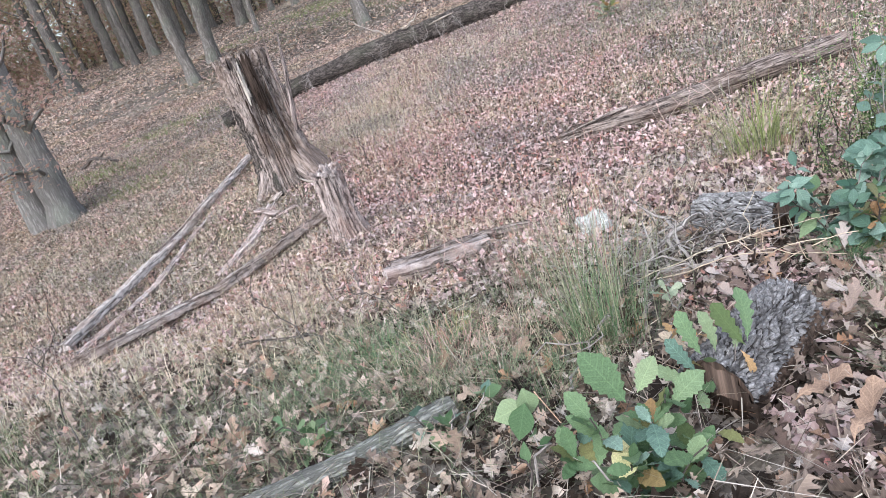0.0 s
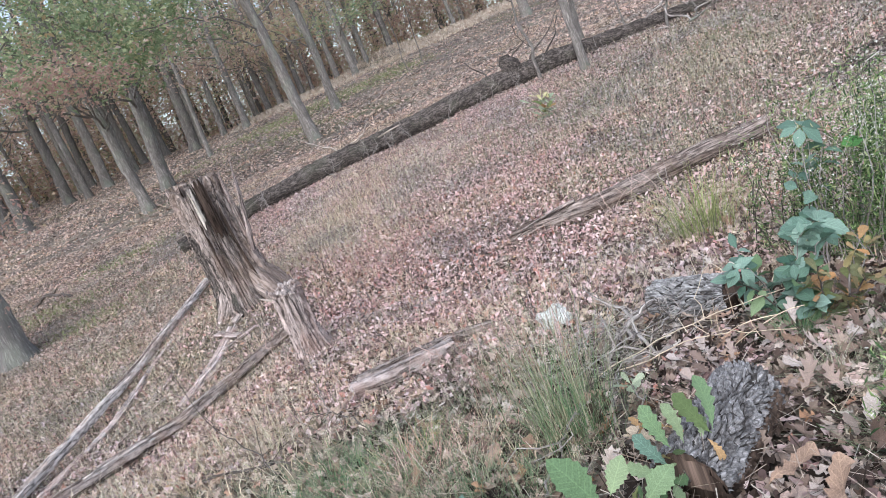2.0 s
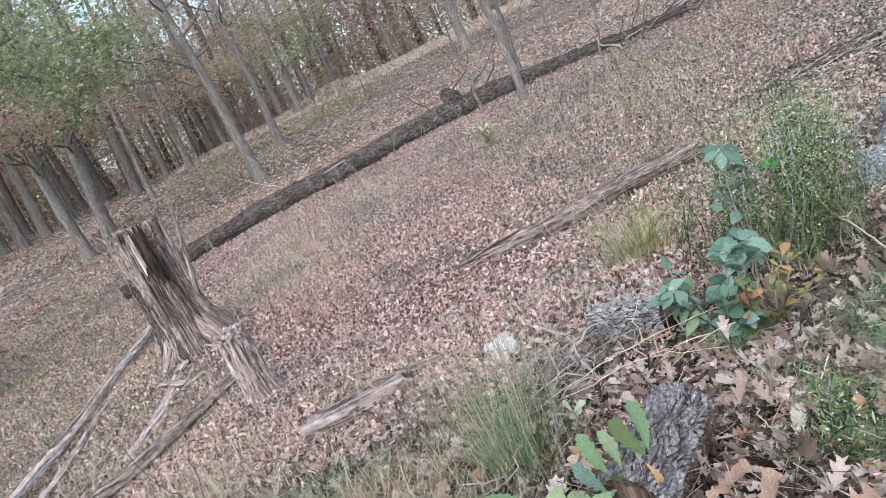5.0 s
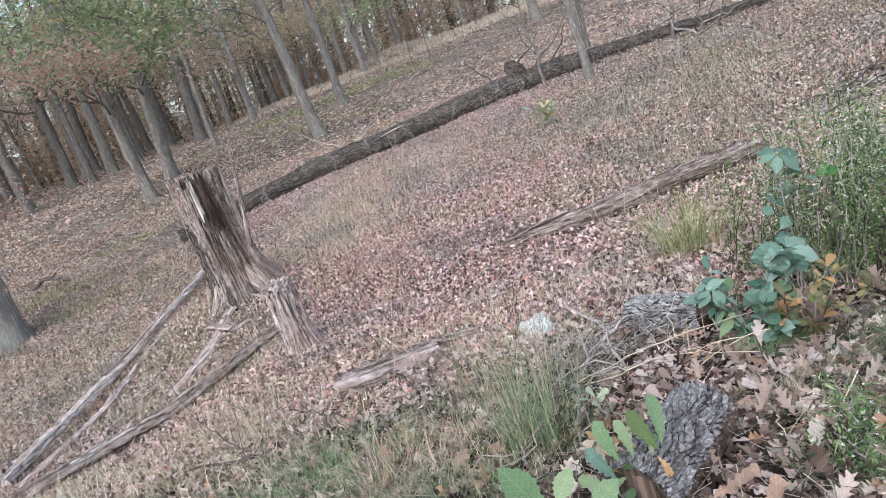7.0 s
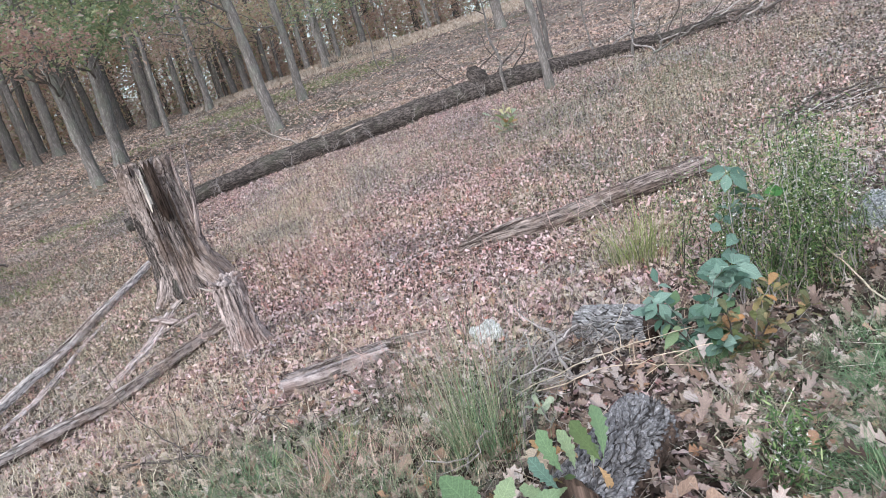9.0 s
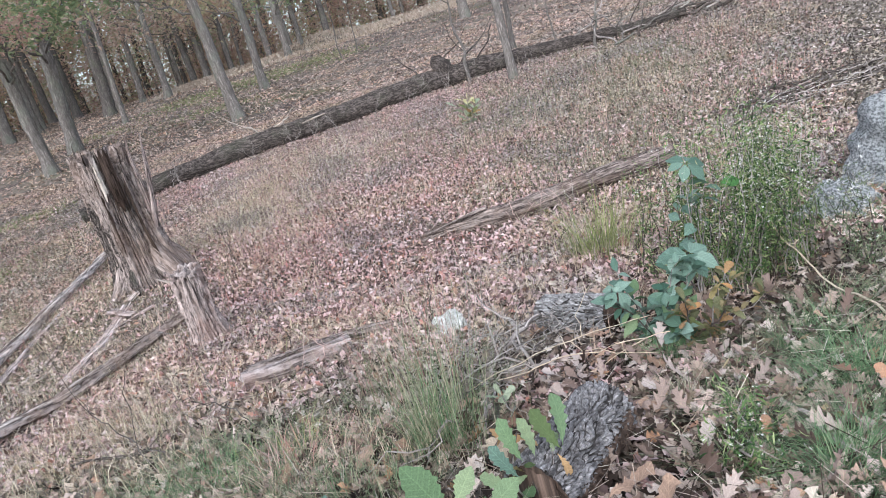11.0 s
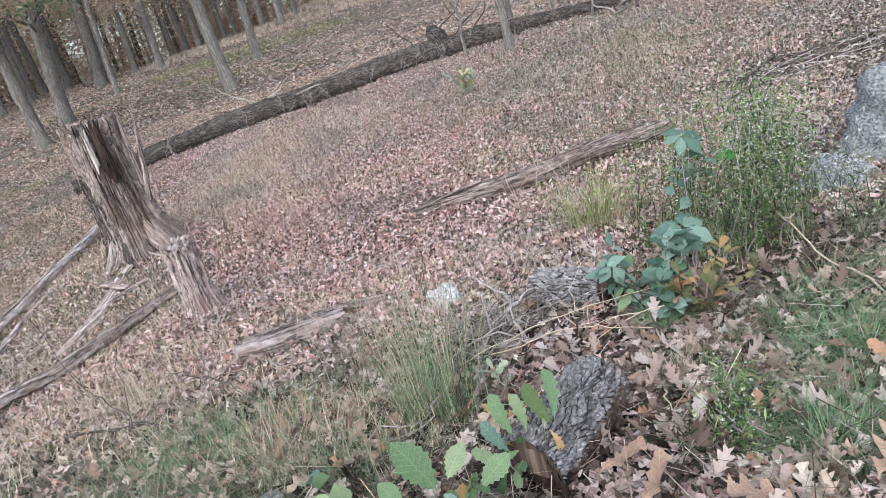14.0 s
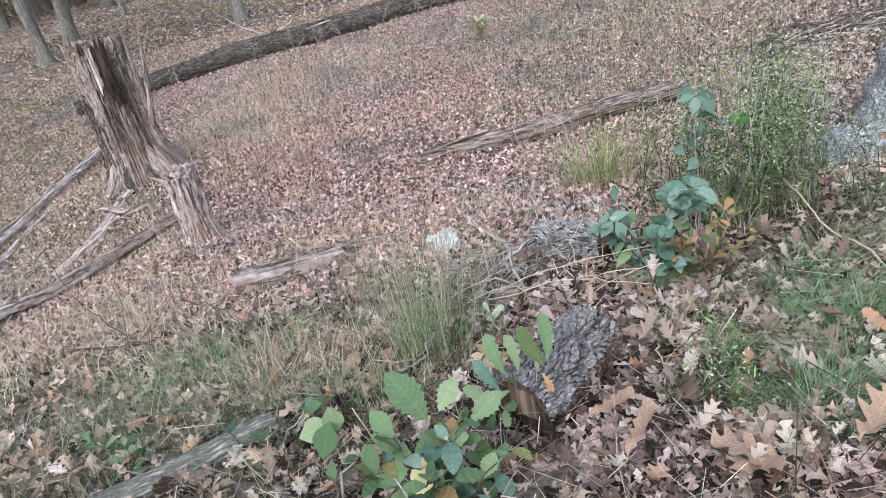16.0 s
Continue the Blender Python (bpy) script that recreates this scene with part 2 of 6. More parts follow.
def multiplied(nt, a, b, amount=1.0):
    return mixed(nt, amount, a, b, "MULTIPLY")


def barky(name, dark, light, moss=(0.2, 0.22, 0.14), moss_amount=0.25, scale=9.0, stretch=0.22, deep=0.02, gap=0.45, wide=0.22, fine_scale=6.0):
    """Furrowed bark along the stem: narrow dark splits, flaky plates, and stains of lichen and moss."""
    m, nt, b = material(name, 0.95)
    uv = coords(nt, "UV", (1, stretch, 1))
    v = nt.nodes.new("ShaderNodeTexVoronoi")
    v.feature = "DISTANCE_TO_EDGE"
    v.inputs["Scale"].default_value = scale
    warp = mixed(nt, 0.9 / scale, uv, noisy(nt, uv, scale * 0.7, 3.0), "ADD")
    nt.links.new(warp, v.inputs["Vector"])
    seam = ramp(nt, v.outputs["Distance"], [(0.0, (0.25, 0.25, 0.25)), (wide * 0.3, (0.4, 0.4, 0.4)), (wide, (1, 1, 1))])
    strand = noisy(nt, coords(nt, "UV", (1, stretch * 0.7, 1)), scale * 0.8, 4.0, 0.6)
    split = ramp(nt, strand, [(0.36, (1, 1, 1)), (0.45, (0.8, 0.8, 0.8)), (0.485, (0.05, 0.05, 0.05)), (0.51, (0.05, 0.05, 0.05)), (0.55, (0.85, 0.85, 0.85)), (0.65, (1, 1, 1))])
    crack = multiplied(nt, seam, split)
    fine = noisy(nt, coords(nt, "UV", (1, 0.35, 1)), scale * fine_scale, 5.0, 0.75)
    plate = ramp(nt, fine, [(0.41, dark), (0.59, light)])
    broad = noisy(nt, coords(nt, "UV", (1, 0.3, 1)), scale * 0.25, 4.0, 0.65)
    plate = multiplied(nt, plate, ramp(nt, broad, [(0.36, (0.55, 0.54, 0.53)), (0.5, (1, 1, 1)), (0.64, (1.3, 1.29, 1.26))]), 0.8)
    colour = mixed(nt, crack, tuple(c * gap for c in dark), plate)
    stain = ramp(nt, noisy(nt, coords(nt, "Object", (1, 1, 0.6)), 2.2, 5.0), [(0.5, (0, 0, 0)), (0.64, (moss_amount,) * 3)])
    colour = mixed(nt, stain, colour, moss)
    nt.links.new(colour, b.inputs["Base Color"])
    bump(nt, b, mixed(nt, 0.35, crack, fine), 1.0, deep)
    return m


def flaky(name, dark, light, scale=60.0, stretch=0.5):
    """Old bark of the short logs: irregular pale flakes on dark cork."""
    m, nt, b = material(name, 0.95)
    fine = noisy(nt, coords(nt, "UV", (1, stretch, 1)), scale, 8.0, 0.75)
    broad = noisy(nt, coords(nt, "UV", (1, stretch, 1)), scale * 0.3, 5.0, 0.65)
    flake = ramp(nt, fine, [(0.36, dark), (0.5, tuple((p + q) * 0.42 for p, q in zip(dark, light))), (0.62, light)])
    colour = multiplied(nt, flake, ramp(nt, broad, [(0.38, (0.45, 0.44, 0.44)), (0.5, (1, 1, 1)), (0.62, (1.3, 1.3, 1.3))]), 0.9)
    nt.links.new(colour, b.inputs["Base Color"])
    bump(nt, b, mixed(nt, 0.4, fine, broad), 0.8, 0.003)
    return m


def woody(name, dark, light, scale=30.0, deep=0.006, warm=(0.3, 0.17, 0.1), warm_amount=0.3):
    """Weathered bare wood: long grain, thin dark checks along it, grey flakes and brown rot."""
    m, nt, b = material(name, 0.92)
    grain = noisy(nt, coords(nt, "UV", (1, 0.06, 1)), scale * 1.6, 6.0, 0.7)
    check = ramp(nt, noisy(nt, coords(nt, "UV", (1, 0.045, 1)), scale * 0.55, 4.0, 0.6), [(0.4, (1, 1, 1)), (0.475, (0.9, 0.9, 0.9)), (0.492, (0.05, 0.05, 0.05)), (0.504, (0.05, 0.05, 0.05)), (0.52, (0.9, 0.9, 0.9)), (0.6, (1, 1, 1))])
    colour = mixed(nt, check, tuple(c * 0.4 for c in dark), ramp(nt, grain, [(0.39, dark), (0.6, light)]))
    flake = ramp(nt, noisy(nt, coords(nt, "UV", (1, 0.25, 1)), scale * 0.9, 6.0, 0.8), [(0.38, (0.5, 0.48, 0.47)), (0.47, (0.97, 0.97, 0.97)), (0.62, (1.3, 1.3, 1.3))])
    colour = multiplied(nt, colour, flake, 0.85)
    strip = noisy(nt, coords(nt, "UV", (1, 0.12, 1)), scale * 0.16, 3.0, 0.6)
    colour = multiplied(nt, colour, ramp(nt, strip, [(0.38, (0.68, 0.63, 0.6)), (0.48, (1, 1, 1)), (0.62, (1.3, 1.27, 1.25))]), 0.9)
    rot = ramp(nt, noisy(nt, coords(nt, "Object", (1, 1, 0.5)), 3.0, 4.0), [(0.48, (0, 0, 0)), (0.6, (warm_amount,) * 3)])
    colour = mixed(nt, rot, colour, multiplied(nt, warm, flake))
    nt.links.new(colour, b.inputs["Base Color"])
    bump(nt, b, mixed(nt, 0.5, grain, check), 1.0, deep)
    return m


# ---- terrain ----
PROFILE_Y = np.array([-60, -8, -2, 0.0, 1.5, 2.2, 3.0, 4.0, 5.0, 6.0, 8.0, 10.0, 14.0, 20.0, 30.0, 40.0, 46.0, 60.0, 120.0, 400.0, 4000.0])
PROFILE_Z = np.array([1.0, 0.74, 0.66, 0.66, 0.61, 0.5, 0.34, 0.12, -0.04, -0.10, 0.04, 0.28, 0.74, 1.2, 1.75, 2.4, 2.75, 2.7, -2.0, -8.0, -40.0])
PROFILE_S = np.gradient(PROFILE_Z, PROFILE_Y)
MOUNDS = [(-2.95, 7.9, 1.0, 0.34), (-1.95, 6.0, 0.6, 0.08), (-1.6, 43.5, 2.2, 0.55)]


def ease(a, b, v):
    u = np.clip((v - a) / (b - a), 0, 1)
    return u * u * (3 - 2 * u)


def heights(x, y):
    """The ground's height: a bank that falls away from the camera, a dip, then a long rise to a wooded crest."""
    x, y = np.asarray(x, float), np.asarray(y, float)
    k = np.clip(np.searchsorted(PROFILE_Y, y) - 1, 0, len(PROFILE_Y) - 2)
    h = PROFILE_Y[k + 1] - PROFILE_Y[k]
    u = np.clip((y - PROFILE_Y[k]) / h, 0, 1)
    z = ((1 + 2 * u) * (1 - u) ** 2 * PROFILE_Z[k] + u * (1 - u) ** 2 * h * PROFILE_S[k]
         + u * u * (3 - 2 * u) * PROFILE_Z[k + 1] + u * u * (u - 1) * h * PROFILE_S[k + 1])
    z = z + np.where(x < 0, 0.05, 0.07) * np.clip(x, -8, 8) * ease(2.5, 5, y) * (1 - ease(14, 24, y))
    z = z + 0.047 * np.clip(x + 14, 0, 60) * ease(18, 46, y) * (1 - ease(60, 120, y))
    z = z + (0.022 * np.sin(1.7 * x + 0.6 * y + 1) * np.sin(1.3 * y - 0.5 * x) + 0.012 * np.sin(4.1 * x - 1.1 * y) * np.sin(3.3 * y + 1.7 * x + 2)) * ease(0.5, 3, y)
    for mx, my, r, a in MOUNDS:
        z = z + a * np.exp(-((x - mx) ** 2 + (y - my) ** 2) / r**2)
    return z


def height(x, y):
    return float(heights(x, y))


LITTER = leafy("leaf_litter", [(0.0, (0.06, 0.042, 0.04)), (0.2, (0.2, 0.143, 0.136)), (0.38, (0.42, 0.315, 0.303)), (0.64, (0.56, 0.435, 0.425)), (0.88, (0.64, 0.54, 0.53)), (0.94, (0.42, 0.2, 0.18)), (1.0, (0.4, 0.32, 0.21))], drift=0.8)
LITTER_TAN = leafy("tan_leaf_litter", [(0.0, (0.09, 0.07, 0.058)), (0.22, (0.24, 0.192, 0.162)), (0.6, (0.43, 0.352, 0.302)), (0.9, (0.59, 0.51, 0.45)), (1.0, (0.44, 0.25, 0.2))], drift=0.8)
LITTER_FAR = leafy("far_leaf_litter", [(0.0, (0.1, 0.072, 0.07)), (0.3, (0.27, 0.2, 0.195)), (0.65, (0.5, 0.39, 0.38)), (0.93, (0.6, 0.51, 0.5)), (1.0, (0.44, 0.23, 0.2))], drift=0.8)
LITTER_GREY = leafy("grey_leaf_litter", [(0.0, (0.05, 0.043, 0.037)), (0.3, (0.17, 0.147, 0.13)), (0.6, (0.37, 0.328, 0.295)), (0.9, (0.52, 0.475, 0.435)), (1.0, (0.4, 0.3, 0.21))], drift=0.7)
LITTER_WOOD = leafy("woodland_leaf_litter", [(0.0, (0.13, 0.1, 0.087)), (0.35, (0.33, 0.264, 0.23)), (0.8, (0.56, 0.465, 0.405)), (1.0, (0.46, 0.31, 0.23))], drift=0.8)
LITTER_BROWN = leafy("brown_leaf_litter", [(0.0, (0.02, 0.015, 0.013)), (0.28, (0.06, 0.045, 0.037)), (0.5, (0.2, 0.152, 0.125)), (0.74, (0.37, 0.305, 0.262)), (0.93, (0.57, 0.51, 0.47)), (1.0, (0.35, 0.2, 0.12))], veins=0.4, drift=0.6)
FALLEN = leafy("fallen_oak_leaf", [(0.0, (0.06, 0.041, 0.034)), (0.2, (0.16, 0.112, 0.092)), (0.45, (0.31, 0.232, 0.197)), (0.8, (0.4, 0.325, 0.288)), (0.95, (0.46, 0.4, 0.37)), (1.0, (0.36, 0.2, 0.12))], 0.7, veins=0.3, single=True)
RUSSET = leafy("russet_leaves", [(0.0, (0.15, 0.09, 0.065)), (0.5, (0.29, 0.19, 0.135)), (1.0, (0.4, 0.31, 0.25))], 0.6, veins=0.4)
STRAW = leafy("dry_grass", [(0.0, (0.3, 0.235, 0.17)), (0.5, (0.52, 0.44, 0.33)), (0.85, (0.64, 0.58, 0.47)), (1.0, (0.3, 0.3, 0.16))], 0.8, drift=0.6)
PINKSTRAW = leafy("faded_stems", [(0.0, (0.34, 0.21, 0.18)), (0.6, (0.5, 0.37, 0.33)), (1.0, (0.42, 0.19, 0.16))], 0.8, drift=0.6)
GREENBLADE = leafy("green_grass", [(0.0, (0.1, 0.14, 0.075)), (0.6, (0.2, 0.25, 0.145)), (0.88, (0.31, 0.33, 0.21)), (1.0, (0.42, 0.38, 0.24))], 0.6, 0.2)
SEDGE = leafy("sedge", [(0.0, (0.11, 0.125, 0.075)), (0.45, (0.21, 0.225, 0.14)), (0.75, (0.37, 0.34, 0.24)), (1.0, (0.5, 0.45, 0.35))], 0.7, 0.15)
TEAL = leafy("bluish_green_leaf", [(0.0, (0.09, 0.15, 0.115)), (0.5, (0.16, 0.24, 0.19)), (1.0, (0.25, 0.34, 0.28))], 0.45, 0.2, 0.6, single=True)
ASTERLEAF = leafy("aster_leaf", [(0.0, (0.035, 0.065, 0.03)), (0.4, (0.11, 0.18, 0.07)), (0.75, (0.24, 0.33, 0.125)), (0.92, (0.42, 0.48, 0.24)), (1.0, (0.36, 0.28, 0.18))], 0.6, 0.3)
OLIVELEAF = leafy("olive_leaf", [(0.0, (0.10, 0.105, 0.055)), (0.5, (0.17, 0.165, 0.09)), (0.85, (0.25, 0.2, 0.11)), (1.0, (0.3, 0.18, 0.1))], 0.6, 0.2, 0.6, single=True)
GREENLEAF = leafy("green_leaf", [(0.0, (0.08, 0.135, 0.065)), (0.7, (0.18, 0.26, 0.14)), (1.0, (0.27, 0.33, 0.19))], 0.5, 0.25, 0.35, single=True)
PALEGREEN = leafy("pale_green_leaf", [(0.0, (0.27, 0.32, 0.22)), (1.0, (0.4, 0.44, 0.32))], 0.6, 0.2, 0.5, single=True)
DEEPTEAL = leafy("deep_bluish_green_leaf", [(0.0, (0.05, 0.1, 0.07)), (1.0, (0.12, 0.19, 0.14))], 0.5, 0.2, 0.6, single=True)
BRIGHTLEAF = leafy("bright_green_leaf", [(0.0, (0.09, 0.23, 0.07)), (1.0, (0.12, 0.27, 0.09))], 0.5, 0.3, 0.5, single=True)
YELLOWPALE = leafy("pale_yellow_leaf", [(0.0, (0.52, 0.5, 0.26)), (1.0, (0.6, 0.55, 0.32))], 0.6, 0.25, 0.4, single=True)
ORANGELEAF = leafy("orange_brown_leaf", [(0.0, (0.4, 0.22, 0.1)), (1.0, (0.5, 0.34, 0.18))], 0.6, 0.25, 0.5, single=True)
PALELEAF = leafy("withered_tan_leaf", [(0.0, (0.45, 0.37, 0.28)), (1.0, (0.58, 0.48, 0.36))], 0.7, 0.2, 0.5, single=True)
YELLOWLEAF = leafy("yellowing_leaf", [(0.0, (0.1, 0.14, 0.06)), (0.5, (0.18, 0.2, 0.085)), (0.8, (0.28, 0.24, 0.11)), (1.0, (0.34, 0.2, 0.1))], 0.55, 0.25, 0.3, single=True)
CANOPY_GREEN = leafy("canopy_green", [(0.0, (0.2, 0.26, 0.14)), (0.6, (0.36, 0.43, 0.26)), (0.94, (0.52, 0.52, 0.31)), (1.0, (0.5, 0.36, 0.22))], 0.6, 0.72)
CANOPY_RUST = leafy("canopy_rust", [(0.0, (0.4, 0.28, 0.22)), (0.5, (0.58, 0.43, 0.35)), (0.85, (0.68, 0.55, 0.46)), (1.0, (0.42, 0.4, 0.24))], 0.6, 0.72)
CANOPY_RED = leafy("canopy_red", [(0.0, (0.38, 0.23, 0.19)), (0.5, (0.53, 0.37, 0.32)), (1.0, (0.42, 0.34, 0.23))], 0.6, 0.72)
CANOPY_MIX = leafy("canopy_mixed", [(0.0, (0.33, 0.34, 0.2)), (0.4, (0.5, 0.47, 0.3)), (0.7, (0.6, 0.46, 0.32)), (1.0, (0.42, 0.27, 0.19))], 0.6, 0.72)
BARK_GREY = barky("grey_bark", (0.2, 0.177, 0.16), (0.44, 0.395, 0.365), (0.2, 0.22, 0.17), 0.5, 22.0, 0.16, 0.02, 0.7)
BARK_PALE = barky("pale_smooth_bark", (0.2, 0.185, 0.17), (0.4, 0.372, 0.347), (0.24, 0.26, 0.2), 0.4, 24.0, 0.16, 0.012, 0.8)
BARK_DARK = barky("dark_bark", (0.14, 0.124, 0.114), (0.3, 0.27, 0.25), (0.17, 0.18, 0.13), 0.4, 20.0, 0.16, 0.02, 0.7)
BARK_LOG = barky("fallen_log_bark", (0.07, 0.058, 0.052), (0.27, 0.228, 0.207), (0.15, 0.155, 0.11), 0.3, 30.0, 0.3, 0.02, 0.5, 0.1)
BARK_BOLT = flaky("pale_furrowed_bark", (0.1, 0.093, 0.09), (0.46, 0.442, 0.432), 90.0, 0.3)
# cork taken near black: the shade of the furrows is in its colour
SHADED_CORK = flaky("shaded_dark_cork", (0.02, 0.018, 0.017), (0.1, 0.09, 0.085), 80.0, 0.5)
ROTTEN_END = flaky("crumbling_rotten_wood", (0.03, 0.022, 0.018), (0.15, 0.105, 0.082), 55.0, 0.8)
BARK_CHUNK = flaky("flaky_dark_bark", (0.06, 0.055, 0.054), (0.32, 0.305, 0.305), 95.0, 0.45)
BARK_MOSSY = barky("mossy_bark", (0.22, 0.213, 0.19), (0.42, 0.41, 0.375), (0.17, 0.2, 0.12), 0.6, 60.0, 0.25, 0.01, 0.6, 0.2, 2.0)
ROTTEN = woody("rotten_wood", (0.03, 0.022, 0.018), (0.09, 0.064, 0.052), 40.0, 0.01, (0.06, 0.04, 0.03), 0.5)
LOGWOOD = woody("fallen_log_wood", (0.085, 0.067, 0.058), (0.33, 0.27, 0.24), 55.0, 0.012, (0.13, 0.085, 0.065), 0.5)
SPLITWOOD = woody("split_wood", (0.24, 0.2, 0.185), (0.56, 0.48, 0.455), 46.0, 0.008, (0.32, 0.21, 0.17), 0.4)
MOSS = leafy("moss", [(0.0, (0.17, 0.2, 0.09)), (0.6, (0.27, 0.295, 0.15)), (1.0, (0.38, 0.34, 0.23))], 0.8)
TALLGRASS = leafy("tall_grass", [(0.0, (0.15, 0.18, 0.09)), (0.5, (0.27, 0.31, 0.17)), (0.85, (0.4, 0.4, 0.26)), (1.0, (0.5, 0.44, 0.32))], 0.6, 0.2)
FRESHGRASS = leafy("fresh_grass", [(0.0, (0.09, 0.155, 0.075)), (0.6, (0.165, 0.26, 0.13)), (0.9, (0.26, 0.34, 0.19)), (1.0, (0.4, 0.38, 0.24))], 0.5, 0.2)
CRESTGRASS = leafy("crest_grass", [(0.0, (0.36, 0.29, 0.23)), (0.6, (0.54, 0.46, 0.38)), (1.0, (0.62, 0.56, 0.48))], 0.8, drift=0.5)
LIMEGRASS = leafy("yellow_green_grass", [(0.0, (0.2, 0.24, 0.08)), (0.5, (0.36, 0.4, 0.16)), (0.85, (0.5, 0.5, 0.26)), (1.0, (0.58, 0.5, 0.34))], 0.6, 0.3)
SNAGWOOD = woody("snag_wood", (0.2, 0.16, 0.145), (0.52, 0.43, 0.4), 44.0, 0.01, (0.33, 0.21, 0.17), 0.45)
DEBRIS = leafy("fine_debris", [(0.0, (0.09, 0.07, 0.06)), (0.5, (0.24, 0.2, 0.17)), (1.0, (0.5, 0.45, 0.38))], 0.8)
GREYWOOD = woody("weathered_grey_wood", (0.31, 0.272, 0.248), (0.64, 0.57, 0.525), 44.0, 0.005, (0.4, 0.29, 0.23), 0.3)
STUMPWOOD = woody("stump_wood", (0.145, 0.118, 0.105), (0.385, 0.32, 0.29), 62.0, 0.012, (0.25, 0.18, 0.145), 0.5)
PALEWOOD = woody("pale_split_wood", (0.36, 0.31, 0.265), (0.64, 0.58, 0.52), 30.0, 0.004, (0.4, 0.28, 0.17), 0.2)
TWIG = woody("dead_twig", (0.22, 0.197, 0.182), (0.56, 0.515, 0.485), 60.0, 0.002, (0.26, 0.19, 0.15), 0.25)
DARKTWIG = woody("dark_twig", (0.06, 0.052, 0.047), (0.19, 0.165, 0.15), 60.0, 0.002, (0.12, 0.09, 0.075), 0.3)


def soil_material():
    m, nt, b = material("leaf_covered_soil", 0.95)
    co = coords(nt, "Object", (1, 1, 1))
    v = nt.nodes.new("ShaderNodeTexVoronoi")
    v.inputs["Scale"].default_value = 14.0
    nt.links.new(mixed(nt, 0.12, co, noisy(nt, co, 9.0), "ADD"), v.inputs["Vector"])
    hue = nt.nodes.new("ShaderNodeSeparateColor")
    nt.links.new(v.outputs["Color"], hue.inputs[0])
    leaf = ramp(nt, hue.outputs[0], [(0.0, (0.045, 0.036, 0.031)), (0.35, (0.085, 0.067, 0.06)), (0.7, (0.15, 0.122, 0.11)), (1.0, (0.22, 0.185, 0.168))])
    patch = ramp(nt, noisy(nt, co, 0.45, 5.0), [(0.42, (0, 0, 0)), (0.62, (0.75, 0.75, 0.75))])
    straw = ramp(nt, noisy(nt, co, 30.0, 5.0, 0.7), [(0.3, (0.12, 0.1, 0.08)), (0.7, (0.32, 0.275, 0.225))])
    ground_tone = mixed(nt, patch, leaf, straw)
    moss = ramp(nt, noisy(nt, co, 0.3, 4.0), [(0.56, (0, 0, 0)), (0.7, (0.6, 0.6, 0.6))])
    ground_tone = mixed(nt, moss, ground_tone, (0.13, 0.14, 0.06))
    nt.links.new(ground_tone, b.inputs["Base Color"])
    bump(nt, b, v.outputs["Distance"], 0.6, 0.03)
    return m


SOIL = soil_material()

# ---- the ground ----
def graded(a, b, fine_a, fine_b, step, growth):
    mid = list(np.arange(fine_a, fine_b, step))
    low, high, s = [], [], step
    p = fine_a
    while p > a:
        s *= growth
        p -= s
        low.append(max(p, a))
    p, s = fine_b, step
    while p < b:
        high.append(min(p, b))
        s *= growth
        p += s
    return np.array(low[::-1] + mid + high + [b])


gx, gy = graded(-3000, 3000, -6, 6, 0.15, 1.08), graded(-300, 4000, 0.4, 12, 0.15, 1.07)
mx, my = np.meshgrid(gx, gy)
rough_ground = 0.012 * np.sin(mx * 13 + 2 * np.sin(my * 5)) * np.sin(my * 11 + 2 * np.sin(mx * 7)) * (np.abs(my) < 20)
gv = np.stack([mx, my, heights(mx, my) + rough_ground - 0.01], -1).reshape(-1, 3)
ga = np.arange(len(gy) - 1)[:, None] * len(gx) + np.arange(len(gx) - 1)[None]
ground = part("ground", Geo().add(gv, np.stack([ga, ga + 1, ga + len(gx) + 1, ga + len(gx)], -1)), SOIL)
tagged(ground, "sloping woodland ground of brown soil and leaf litter", "ground", kind="structure")


# ---- trees ----
def crown_leaves(geo, centres, spread, count, size, r, plate=KITE):
    c = centres[r.integers(0, len(centres), count)]
    pos = c + r.normal(0, 1, (count, 3)) * np.array(spread)
    n = count
    return scatter(geo, plate, pos, size * r.uniform(0.6, 1.25, n), r.uniform(0, 6.28, n), r.normal(0.2, 0.5, n), r.normal(0, 0.5, n), r.normal(0, 0.5, n), r.uniform(0, 0.6, n))


